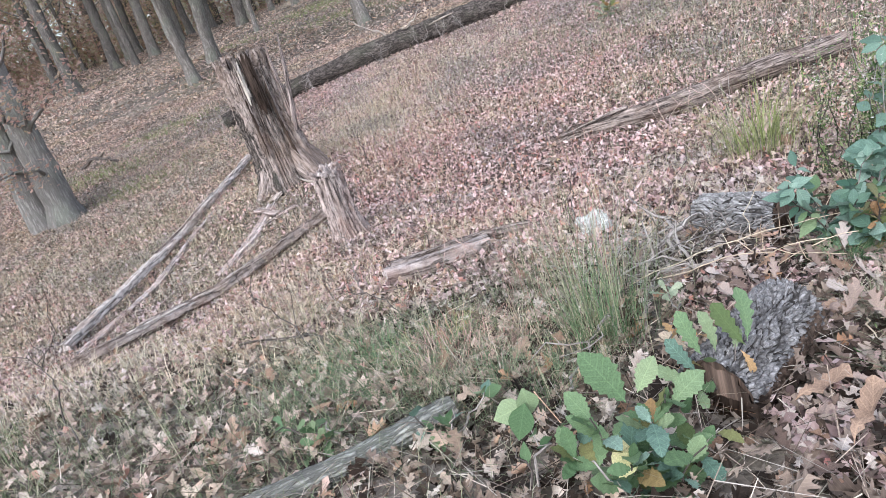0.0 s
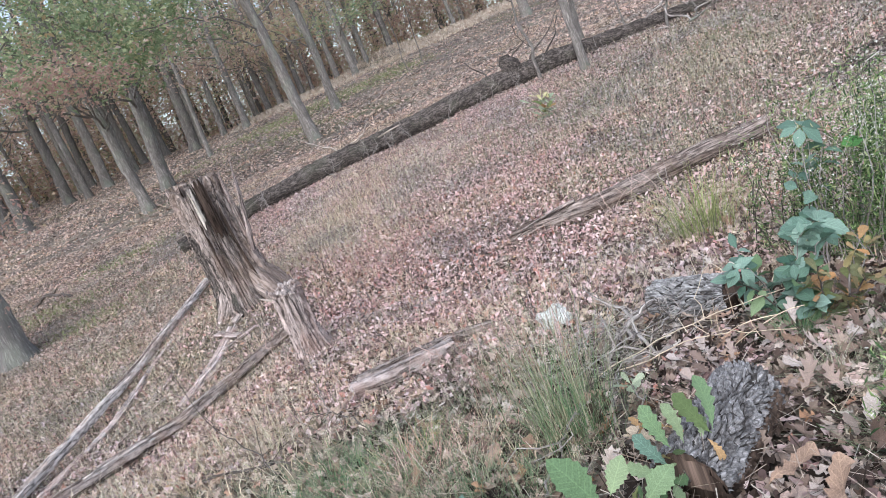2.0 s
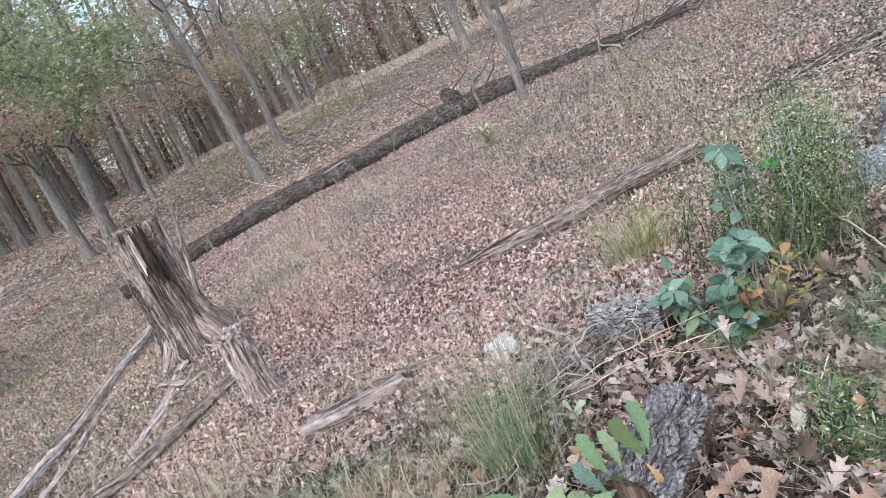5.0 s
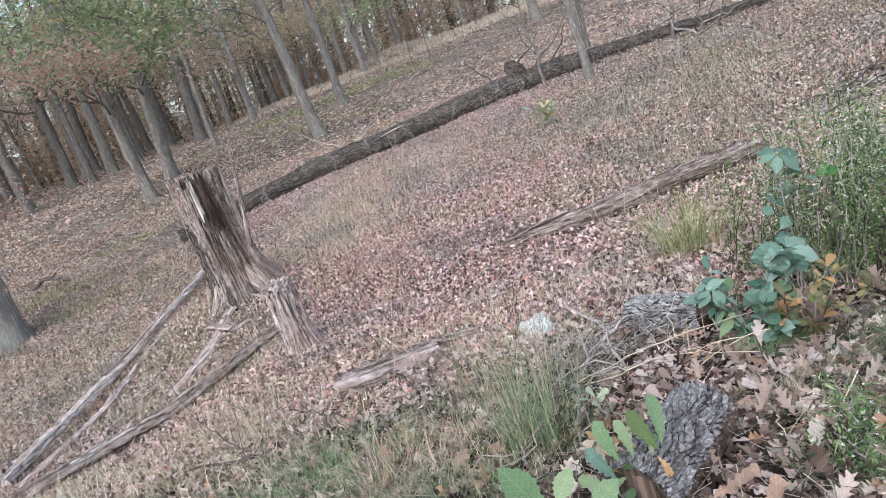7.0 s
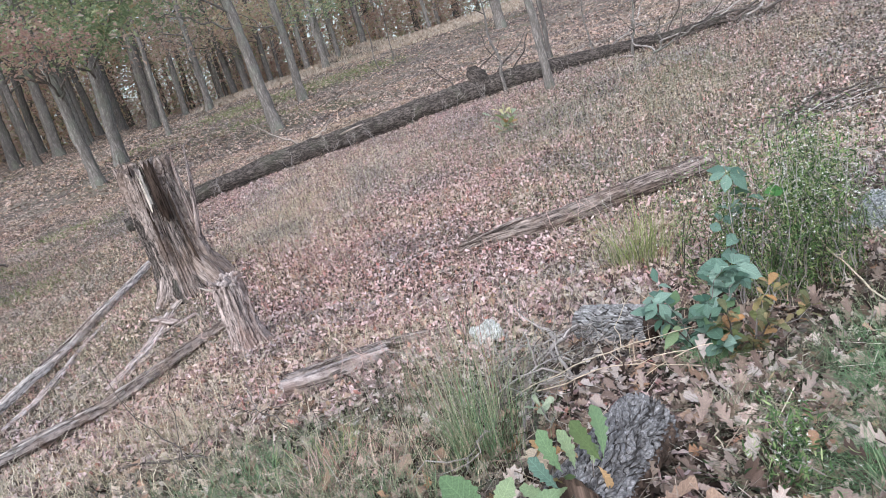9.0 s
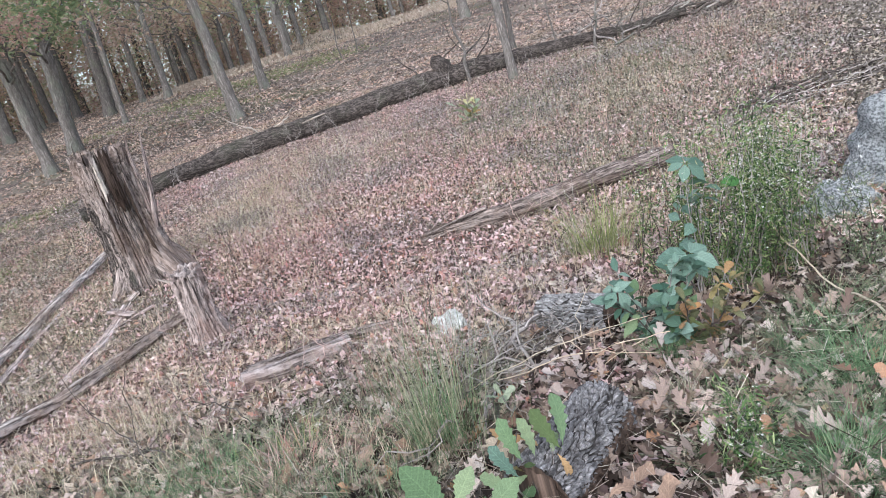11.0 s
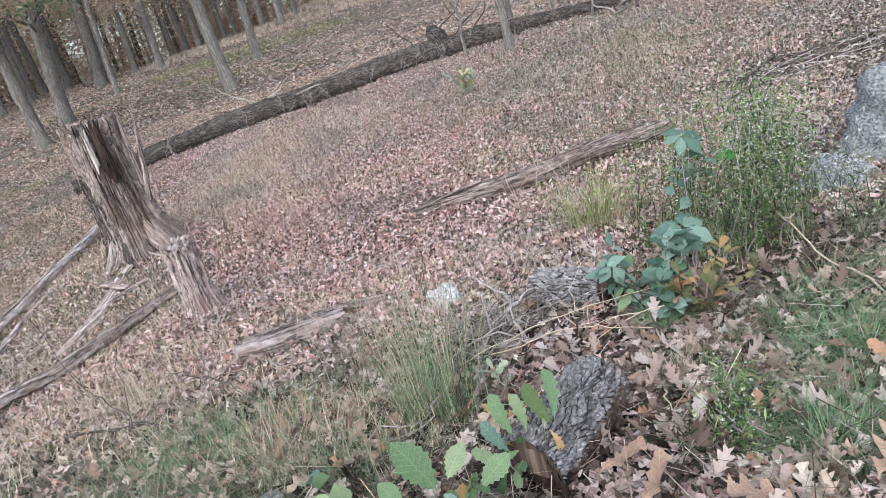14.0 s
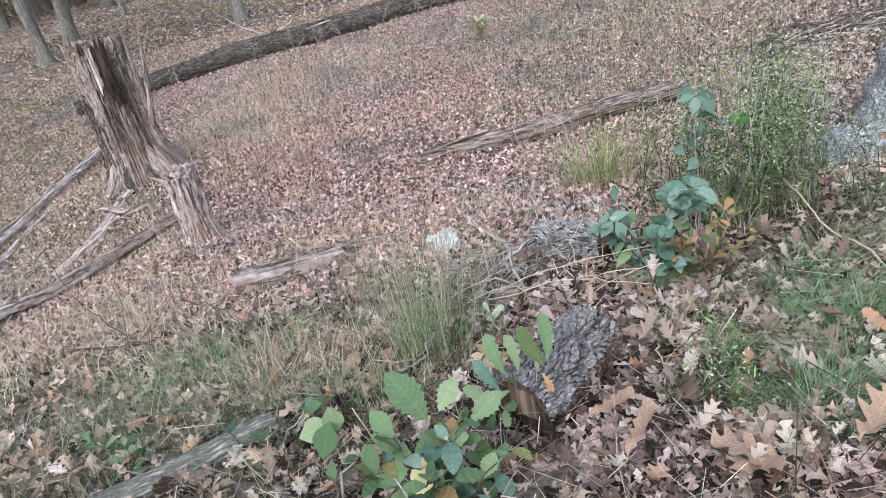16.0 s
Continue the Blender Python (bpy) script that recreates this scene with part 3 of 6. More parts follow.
def build_tree(label, radius, tall, lean, bark, crown, seed, clear, leaves=3000, leaf=0.19, limbs=9, at=(0, 0, 0), boughs=(), group="woodland trees", spread=(0.55, 0.55, 0.32)):
    """A tapered trunk with a root flare, limbs of its own, and a crown of single leaves in sprays."""
    r = np.random.default_rng(seed)
    tree = thing("tree", label, "tree", at, group)
    n = 16
    u = np.linspace(0, 1, n) ** 1.6
    z = u * tall - 0.25
    sway = np.cumsum(r.normal(0, 0.05, (n, 2)), 0) * (u[:, None] ** 0.7) * tall / 14
    pts = np.stack([lean[0] * np.maximum(z, 0) + sway[:, 0], lean[1] * np.maximum(z, 0) + sway[:, 1], z], 1)
    rad = radius * (1 - 0.78 * u) + radius * 0.45 * np.exp(-np.maximum(z + 0.1, 0) / 0.2)
    fine = np.linspace(0, 1, 60) ** 1.5 * (n - 1)
    pts_fine = np.stack([np.interp(fine, np.arange(n), pts[:, i]) for i in range(3)], 1)
    part("trunk", Geo().tube(pts_fine, np.interp(fine, np.arange(n), rad), 20, lumps(0.12, radius * 0.13, seed, 3.0)), bark, tree)
    tips = []
    for k in range(limbs):
        f = clear + (0.97 - clear) * (k + r.uniform(0, 0.8)) / limbs
        base = np.array([np.interp(f, u, pts[:, i]) for i in range(3)])
        yaw, rise = r.uniform(0, 6.28), r.uniform(0.15, 0.8)
        reach = tall * r.uniform(0.16, 0.27) * (1.15 - 0.6 * f)
        end = base + np.array([math.cos(yaw), math.sin(yaw), rise]) * reach
        line = wander(base, end, 7, 0.09 * reach, seed * 31 + k)
        br = np.interp(f, u, rad) * r.uniform(0.18, 0.34)
        part("limb", Geo().tube(line, np.linspace(br, 0.012, 7), 7), bark, tree)
        tips += [line[3], line[4], line[5], line[6], line[6] + r.normal(0, 0.5, 3), line[5] + r.normal(0, 0.6, 3), line[4] + r.normal(0, 0.5, 3)]
    for k, a in enumerate(boughs):
        end = np.array(a, float)
        f = np.interp(end[2] * 0.75, z, u)
        base = np.array([np.interp(f, u, pts[:, i]) for i in range(3)])
        line = wander(base, end, 9, 0.22, seed * 17 + k)
        part("limb", Geo().tube(line, np.linspace(radius * 0.2, 0.008, 9), 7), bark, tree)
        tips += [line[5], line[6], line[7]] + [end + r.normal(0, 1, 3) * 0.8 * np.array(spread) for _ in range(7)]
    if leaves:
        part("crown", crown_leaves(Geo(), np.array(tips), spread, leaves, leaf, r), crown, tree, kind="stuff", smooth=False)
    return tree


# place, lean and radius of the trees that stand apart
NEAR_TREES = [
    (-3.43, 19.69, -0.079, 0.195), (-3.34, 26.14, 0.0, 0.19), (-3.36, 40.04, 0.0, 0.23), (-9.56, 37.04, 0.05, 0.23), (-9.99, 50.14, -0.04, 0.24),
    (-9.45, 29.11, 0.02, 0.12), (-12.42, 36.5, 0.08, 0.34), (-8.64, 19.55, -0.047, 0.17), (-9.13, 22.69, 0.063, 0.21), (-17.70, 36.8, 0.05, 0.33),
    (-10.91, 50.13, -0.05, 0.26), (-5.48, 50.16, -0.014, 0.25), (-17.17, 39.0, 0.0, 0.31), (-19.64, 36.08, 0.016, 0.33), (-11.68, 39.92, 0.06, 0.2),
    (-13.66, 41.96, 0.06, 0.23), (-8.23, 50.19, 0.0, 0.22), (-2.64, 42.37, 0.0, 0.17), (-18.19, 41.99, 0.03, 0.26), (5.43, 31.90, -0.024, 0.27),
]
for k, (x, y, lean, rad) in enumerate(NEAR_TREES):
    crown = (CANOPY_RUST, CANOPY_MIX, CANOPY_GREEN, CANOPY_MIX if x < -11 else CANOPY_RUST)[k % 4]
    what = "tall grey-barked oak with green leaves" if crown is CANOPY_GREEN else "tall grey-barked oak with thinning brown autumn leaves"
    bark = BARK_DARK if k in (6, 10, 13, 16) else BARK_GREY
    if k not in (7, 8):
        rk = np.random.default_rng(800 + k)
        low = [(lean * 4 + reach * math.cos(a), reach * math.sin(a), h) for a, reach, h in zip(rk.uniform(0, 6.28, 6), rk.uniform(1.2, 3.2, 6), rk.uniform(2.8, 7.0, 6) + (2.2 if x < -11 else 0.0))] if k != 5 else []
        build_tree(what, rad * 0.86, 15 + 5 * ((k * 7) % 5) / 4, (lean, 0.01 * ((k % 3) - 1)), bark, crown, 100 + k, 0.22, leaves=2600, leaf=0.14 if y < 25 else 0.2, limbs=10, at=gp(x, y), boughs=low)
x, y, lean, rad = NEAR_TREES[8]
build_tree("tall grey oak with low spreading boughs of green leaves", rad, 17, (lean, 0.0), BARK_GREY, CANOPY_GREEN, 108, 0.24, 12500, 0.17, 11, gp(x, y),
           boughs=[(0.9, -4.4, 5.0), (2.6, -4.6, 4.6), (3.4, -4.5, 4.0), (1.7, -4.6, 6.2), (-1.6, -4.6, 5.2), (-0.4, -4.5, 3.9), (0.6, -4.5, 7.2), (2.1, -4.6, 3.6), (3.9, -4.4, 4.6), (-1.5, -4.5, 6.8)])
x, y, lean, rad = NEAR_TREES[7]
build_tree("tall grey oak with low boughs of reddish leaves", rad, 15, (lean, 0.0), BARK_GREY, CANOPY_RED, 107, 0.55, 2300, 0.13, 7, gp(x, y),
           boughs=[(-0.3, -3.55, 3.9), (0.4, -3.55, 3.72), (1.0, -3.55, 3.56), (1.6, -3.55, 3.42), (2.1, -3.55, 3.3)], spread=(0.4, 0.4, 0.16))
build_tree("slim grey-barked young tree growing beside the fallen log", 0.085, 9, (-0.02, 0.02), BARK_GREY, CANOPY_MIX, 301, 0.5, 900, 0.14, 7, gp(2.83, 12.61))
build_tree("slim dark-barked young tree behind the fallen log", 0.06, 8, (0.0, 0.0), BARK_DARK, CANOPY_MIX, 302, 0.5, 700, 0.14, 6, gp(3.71, 15.97))
TWIN_BOUGHS = [(-0.35, -0.87, 2.35), (0.3, -0.87, 2.15), (0.95, -0.87, 2.1), (1.5, -0.8, 2.15), (-0.4, -0.87, 1.1), (0.0, -0.87, 1.0), (-1.1, -0.9, 2.6), (1.1, -0.6, 3.0), (-0.9, -0.9, 1.7)]
twin = build_tree("stout twin-trunked grey tree with low sprays of reddish leaves", 0.25, 14, (0.06, 0.0), BARK_PALE, CANOPY_RED, 303, 0.6, 3000, 0.085, 7, gp(-7.75, 10.47),
                  boughs=TWIN_BOUGHS, spread=(0.3, 0.3, 0.16))
part("trunk", Geo().tube(wander((-0.34, -0.12, -0.3), (-0.75, -0.1, 9.0), 14, 0.2, 31), np.r_[0.27, np.linspace(0.21, 0.07, 13)], 14, lumps(0.25, 0.025, 31, 2.0)), BARK_PALE, twin)

# woods on the crest behind, copies of a few trees
stock = [build_tree("tall dark-trunked tree with thin autumn foliage in the woods", 0.15 + 0.035 * k, 15 + k, (0.02 * (k - 1.5), 0.01), (BARK_GREY, BARK_DARK)[k % 2],
                    (CANOPY_RUST, CANOPY_MIX, CANOPY_RUST, CANOPY_GREEN)[k], 400 + k, 0.2, 800, 0.3, 9, gp(-24 + 2.0 * k, 55 + 3 * k), group="trees of the far woods") for k in range(4)]
taken = [(x, y) for x, y, *_ in NEAR_TREES]
made = 0
while made < 165:
    a, d = rng.uniform(-0.95, 0.3), rng.uniform(31, 88)
    x, y = d * math.sin(a), d * math.cos(a)
    if any((x - p) ** 2 + (y - q) ** 2 < 4.0 for p, q in taken) or (y < 52 and x > -16):
        continue
    taken.append((x, y))
    copy_thing(stock[made % 4], pose(*gp(x, y), 0, 0, rng.uniform(0, 360)))
    made += 1

# undergrowth and low boughs between the far trunks
for seed, mat_, n, what in ((1, CANOPY_RUST, 110000, "rust-brown undergrowth leaves between the far trunks"), (2, CANOPY_MIX, 80000, "olive and brown undergrowth leaves between the far trunks"), (3, CANOPY_RED, 14000, "reddish undergrowth leaves between the far trunks")):
    r = np.random.default_rng(seed)
    m = 420
    a, d = r.uniform(-0.98, 0.3, m), r.uniform(54, 95, m)
    cx, cy = d * np.sin(a), d * np.cos(a)
    mids = np.stack([cx, cy, heights(cx, cy) + 0.3 + 11.0 * r.uniform(0, 1, m) ** 1.4], 1)
    tagged(part("undergrowth", crown_leaves(Geo(), mids, (1.7, 1.7, 0.95), n, 0.34, r), mat_, smooth=False), what, "undergrowth", kind="stuff")

# ---- fallen logs ----
def fallen_log(name, label, line, radii, bark, segs=26, relief=None, group="", smooth=True, end=None):
    ob = thing(name, label, "log", line[0], group)
    pts = np.asarray(line, float) - np.asarray(line[0])
    part("log_body", Geo().tube(pts, radii, segs, relief, cap=True), bark, ob, smooth=smooth)
    return ob


def ground_line(points, lift, n, sway, seed):
    xy = np.array(points, float)
    u = np.linspace(0, 1, len(xy))
    t = np.linspace(0, 1, n)
    x, y = np.interp(t, u, xy[:, 0]), np.interp(t, u, xy[:, 1])
    r = np.random.default_rng(seed)
    x, y = x + sway * np.sin(t * 7 + seed), y + sway * np.cos(t * 5 + seed)
    return np.stack([x, y, heights(x, y) + np.interp(t, np.linspace(0, 1, len(lift)), lift)], 1)


big = ground_line([(-5.45, 12.75), (-4.25, 13.25), (-2.5, 13.85), (0.4, 14.1), (2.3, 14.1), (3.5, 13.9), (4.7, 13.4), (6.3, 12.7)], [0.14, 0.15, 0.18, 0.19, 0.17, 0.12, 0.1, 0.1], 60, 0.02, 3)
BIG_GIRTH = ([0, 0.15, 0.3, 0.5, 0.64, 0.72, 0.86, 1], [0.15, 0.165, 0.21, 0.225, 0.21, 0.15, 0.12, 0.08])
big_fine = np.stack([np.interp(np.linspace(0, 59, 320), np.arange(60), big[:, i]) for i in range(3)], 1)
big_log = fallen_log("fallen_tree", "long dark-barked fallen tree trunk lying across the slope", big_fine, np.interp(np.linspace(0, 1, 320), *BIG_GIRTH) * (1 + 0.05 * np.sin(np.linspace(0, 40, 320)) * np.sin(np.linspace(0, 17, 320))), BARK_LOG, 44, furrows(0.075, 0.028, 3.5, 3.0))



# stub and splintered branches on the fallen trunk
stub = big[int(np.argmin(np.abs(big[:, 0] - 2.35)))] - big[0]
part("branch_stub", Geo().tube([stub + (-0.55, 0, 0.05), stub + (-0.6, 0.0, 0.22), stub + (-0.7, 0.0, 0.36), stub + (-0.78, 0.0, 0.4)], [0.2, 0.19, 0.15, 0.09], 12, lumps(0.08, 0.03)), BARK_LOG, big_log)
for k, (f, dx, dy, dz, r) in enumerate([(0.33, 0.5, -0.25, 0.3, 0.03), (0.31, -0.7, -0.2, 0.62, 0.022), (0.52, 0.7, -0.1, 0.42, 0.03), (0.56, 0.9, 0.3, 0.75, 0.022), (0.5, -0.4, 0.1, 0.5, 0.02), (0.6, 0.4, -0.2, 0.6, 0.02)]):
    p = big[int(f * 59)] - big[0] + np.array([0, 0, 0.2])
    part("broken_branch", Geo().tube(wander(p, p + (dx, dy, dz), 8, 0.1, 40 + k), np.linspace(r, 0.006, 8), 7), PALEWOOD if k < 2 else DARKTWIG, big_log, "pale splintered branch" if k < 2 else "")
s0 = big[20] - big[0]
part("pale_scar", Geo().tube([s0 + (0.2, -0.16, 0.13), s0 + (0.45, -0.15, 0.17), s0 + (0.7, -0.12, 0.2)], [0.015, 0.04, 0.01], 8, flat=0.5), PALEWOOD, big_log, "pale torn wood")
for k, (f, dx, dz, r) in enumerate([(0.78, 1.1, 0.5, 0.035), (0.83, 0.8, 1.0, 0.025), (0.87, 1.6, 0.3, 0.04), (0.92, 0.4, 1.1, 0.02), (0.95, 1.5, 0.55, 0.03), (0.99, 1.3, 0.1, 0.05), (0.97, 0.9, 0.9, 0.02), (0.9, -0.6, 0.8, 0.02), (0.99, 1.8, 0.6, 0.03)]):
    p = big[min(59, int(f * 59))] - big[0]
    part("crown_branch", Geo().tube(wander(p, p + (dx, 0.3 * math.sin(k * 2.3) - 0.3, dz * 0.8), 9, 0.13, 60 + k), np.linspace(r * 0.7, 0.005, 9), 7), TWIG if k % 3 == 1 else DARKTWIG, big_log)

rb = np.random.default_rng(77)
for k in range(26):
    p = np.array(gp(rb.uniform(4.6, 8.6), rb.uniform(12.0, 13.6), rb.uniform(0.0, 0.2))) - big[0]
    part("crown_branch", Geo().tube(wander(p, p + (rb.uniform(-0.6, 1.6), rb.normal(0, 0.3), rb.uniform(0.0, 0.55)), 8, 0.13, 700 + k), np.linspace(rb.uniform(0.01, 0.035), 0.005, 8), 7), (DARKTWIG, TWIG, BARK_GREY)[k % 3], big_log)

mid = ground_line([(-0.9, 6.5), (0.1, 6.72), (0.45, 6.78), (1.2, 6.42), (2.0, 6.42), (2.95, 6.5)], [-0.06, -0.03, 0.03, 0.09, 0.1, 0.1], 46, 0.015, 5)
mid_log = fallen_log("fallen_log", "weathered brown fallen log sinking into the leaf litter", mid, np.interp(np.linspace(0, 1, 46), [0, 0.2, 0.4, 0.6, 1], [0.03, 0.05, 0.085, 0.105, 0.105]), LOGWOOD, 34, lumps(0.028, 0.022, 2, 9.0))
m0 = mid[0]
part("split_strip", Geo().tube(wander(mid[14] - m0 + (0.0, 0.0, 0.075), mid[36] - m0 + (0, 0.0, 0.075), 14, 0.015, 3), np.linspace(0.035, 0.045, 14), 10, lumps(0.03, 0.012, 1, 9.0), flat=0.7), LOGWOOD, mid_log, "brown peeled strip of wood")
part("split_strip", Geo().tube(wander(mid[10] - m0 + (-0.1, 0.12, 0.05), mid[24] - m0 + (0, -0.02, 0.13), 10, 0.02, 4), np.linspace(0.012, 0.03, 10), 7, lumps(0.03, 0.006, 2, 12.0), flat=0.6), STUMPWOOD, mid_log)

def beam(line, width, thick, seed, ragged=0.25, n=None):
    """A split length of wood along a line: flat faces, worn corners, ragged edges and torn ends."""
    line = np.asarray(line, float)
    n = len(line)
    along = np.gradient(line, axis=0)
    along /= np.linalg.norm(along, axis=1)[:, None]
    wide = np.cross(along, (0, 0, 1))
    wide /= np.linalg.norm(wide, axis=1)[:, None]
    high = np.cross(wide, along)
    width, thick = np.broadcast_to(width, n), np.broadcast_to(thick, n)
    form = [(-1, -0.7), (-0.8, -1), (-0.3, -1), (0.3, -1), (0.8, -1), (1, -0.7), (1, 0), (1, 0.6), (0.75, 1), (0.4, 0.92), (0.1, 1.05), (-0.25, 0.9), (-0.6, 1.03), (-0.85, 0.9), (-1, 0.5), (-1, 0)]
    m = len(form)
    rr = np.random.default_rng(seed)
    strand = rr.normal(0, ragged * 0.5, (m, 2))
    v = np.zeros((n, m + 1, 3))
    for k in range(m + 1):
        a, b = form[k % m]
        wav = np.array([noise.noise(Vector((k % m * 1.7 + seed, i * 0.35, seed * 0.3))) for i in range(n)])
        wav2 = np.array([noise.noise(Vector((k % m * 1.7, i * 1.7, seed + 5))) for i in range(n)])
        fa = a * (1 + strand[k % m, 0] + ragged * (wav + 0.5 * wav2))
        fb = b * (1 + strand[k % m, 1] + ragged * (wav2 + 0.4 * wav))
        shift = np.zeros((n, 1))
        shift[0], shift[-1] = -0.5 * width[0] * (1 + wav[0] * 2), 0.5 * width[-1] * (1 + wav[-1] * 2)
        v[:, k] = line + wide * (fa * width)[:, None] + high * (fb * thick)[:, None] + along * shift
    q = np.arange(n - 1)[:, None] * (m + 1) + np.arange(m)[None]
    s = np.r_[0, np.cumsum(np.linalg.norm(np.diff(line, axis=0), axis=1))]
    uv = np.stack(np.broadcast_arrays(np.linspace(0, 1, m + 1)[None] * 4 * float(width.mean()), s[:, None]), -1)
    g = Geo().add(v.reshape(-1, 3), np.stack([q, q + 1, q + m + 2, q + m + 1], -1), uv.reshape(-1, 2))
    for row in (0, n - 1):
        ring = v[row, :m]
        c = ring.mean(0)[None]
        inner = c + (ring - c) * 0.45 - along[row] * (0.4 * width[row] if row else -0.4 * width[row])
        both = np.concatenate([ring, inner, inner.mean(0)[None].repeat(m, 0)])
        k = np.arange(m)
        f = np.concatenate([np.stack([k, (k + 1) % m, m + (k + 1) % m, m + k], -1), np.stack([m + k, m + (k + 1) % m, 2 * m + (k + 1) % m, 2 * m + k], -1)])
        g.add(both, f[:, ::-1] if row == 0 else f, both[:, :2])
    return g


short = ground_line([(-1.16, 4.15), (-0.85, 4.23), (-0.5, 4.33)], [0.085, 0.08, 0.07], 26, 0.003, 8)
short_log = thing("split_log", "grey weathered split log with a cracked end, half buried in leaves", "log", short[0])
part("log_body", beam(short - short[0], np.linspace(0.058, 0.048, 26), 0.055, 4, 0.16), SPLITWOOD, short_log)
upper = ground_line([(-1.14, 4.22), (-0.7, 4.37), (-0.2, 4.53)], [0.12, 0.11, 0.05], 30, 0.004, 9)
part("split_strip", beam(upper - short[0], np.linspace(0.045, 0.035, 30), 0.035, 9, 0.35), STUMPWOOD, short_log, "brown upper layer of split wood")
sunk = ground_line([(-0.3, 4.5), (0.1, 4.66), (0.45, 4.85)], [0.0, -0.01, -0.02], 20, 0.006, 10)
part("sunken_end", beam(sunk - short[0], 0.05, 0.04, 10, 0.4), STUMPWOOD, short_log, "crumbling end sinking into the leaves")


# rails and boards by the stump
def rail(label, pts, lift, width, thick, mat_, seed, strips=2):
    line = ground_line(pts, lift, 44, 0.006, seed)
    flat_z = np.interp(np.linspace(0, 1, 44), [0, 0.5, 1], line[[0, 22, 43], 2])
    line[:, 2] = np.maximum(line[:, 2] - 0.03, 0.9 * flat_z + 0.1 * line[:, 2])
    ob = thing("fallen_rail", label, "rail", line[0], "weathered rails beside the stump")
    part("rail_body", beam(line - line[0], width, thick, seed, 0.38), mat_, ob)
    rr = np.random.default_rng(seed)
    for k in range(strips):
        i = int(rr.integers(2, 22))
        seg = line[i:i + int(rr.integers(12, 20))] - line[0]
        part("splinter", beam(seg + (rr.uniform(-1, 1) * np.mean(width), 0.0, np.mean(thick) * rr.uniform(0.3, 0.9)), np.mean(width) * 0.35, np.mean(thick) * 0.35, seed * 5 + k, 0.5), (GREYWOOD, STUMPWOOD)[k % 2], ob)
    return ob


rail("long pale weathered rail lying on the ground beside the stump", [(-4.15, 10.0), (-4.6, 5.28)], [0.1, 0.09], np.linspace(0.04, 0.052, 44), 0.04, GREYWOOD, 11, 3)
rail("thin grey split rail lying alongside the long rail", [(-4.12, 7.6), (-4.33, 5.05)], [0.035, 0.035], np.linspace(0.03, 0.04, 44), 0.026, SPLITWOOD, 12, 1)
rail("narrow grey rail lying between the long rails", [(-3.98, 8.6), (-4.22, 6.9)], [0.03, 0.03], 0.022, 0.02, SPLITWOOD, 15, 0)
rail("brown weathered rail lying below the small stump", [(-2.28, 6.6), (-3.9, 4.42)], [0.08, 0.08], np.linspace(0.038, 0.05, 44), 0.045, STUMPWOOD, 13, 6)
rail("narrow split rail lying against the brown rail", [(-2.95, 5.98), (-3.95, 4.75)], [0.045, 0.05], np.linspace(0.022, 0.032, 44), 0.024, SPLITWOOD, 14, 1)


def board(label, pts, width, thick, mat_, seed, lift=0.03, ragged=0.2):
    line = ground_line(pts, [lift, lift], 22, 0.006, seed)
    ob = thing("split_board", label, "board", line[0], "broken boards beside the stump")
    part("board_body", beam(line - line[0], width, thick, seed, ragged), mat_, ob)
    return ob


board("flat grey split board lying among dead leaves", [(-3.0, 7.2), (-3.33, 6.08)], 0.06, 0.02, SPLITWOOD, 21)
board("short thin grey board lying by the stump", [(-2.7, 7.1), (-3.18, 6.8)], 0.03, 0.018, SPLITWOOD, 22)
board("pale splinter leaning at the foot of the stump", [(-2.78, 7.55), (-2.96, 7.3)], 0.045, 0.014, GREYWOOD, 23, 0.05)
board("mossy broken bark slab at the foot of the stump", [(-3.15, 7.2), (-2.9, 7.05)], 0.06, 0.015, SPLITWOOD, 24, 0.04, 0.4)
rs = np.random.default_rng(19)
for k in range(16):
    x, y = rs.uniform(-3.9, -2.6), rs.uniform(5.9, 7.4)
    a, l = rs.normal(1.25, 0.35), rs.uniform(0.12, 0.45)
    board("thin grey splinter of wood scattered beside the stump", [(x, y), (x - l * math.cos(a), y - l * math.sin(a))], rs.uniform(0.01, 0.022), 0.01, (GREYWOOD, SPLITWOOD, STUMPWOOD)[k % 3], 420 + k, 0.03, 0.4)
for k, (a, b, w) in enumerate([((-0.85, 6.05), (-0.5, 6.2), 0.06), ((-0.65, 5.9), (-0.35, 6.02), 0.04), ((-1.15, 5.75), (-0.9, 5.85), 0.04), ((-0.2, 6.3), (0.15, 6.4), 0.05), ((-1.35, 6.3), (-1.0, 6.36), 0.035)]):
    board("crumbling grey bark pieces half covered by leaves", [a, b], w, 0.014, (SPLITWOOD, STUMPWOOD)[k % 2], 25 + k, 0.02, 0.45)


# ---- the stumps ----
def rough_skin(ang, z, seed):
    """Fine long flakes and splinters on the wood."""
    return np.array([0.022 * noise.noise(Vector((math.cos(a) * 14 + seed, math.sin(a) * 14, h * 6.0))) + 0.014 * noise.noise(Vector((math.cos(a) * 34, math.sin(a) * 34 + seed, h * 14.0))) for a, h in zip(ang, z)])


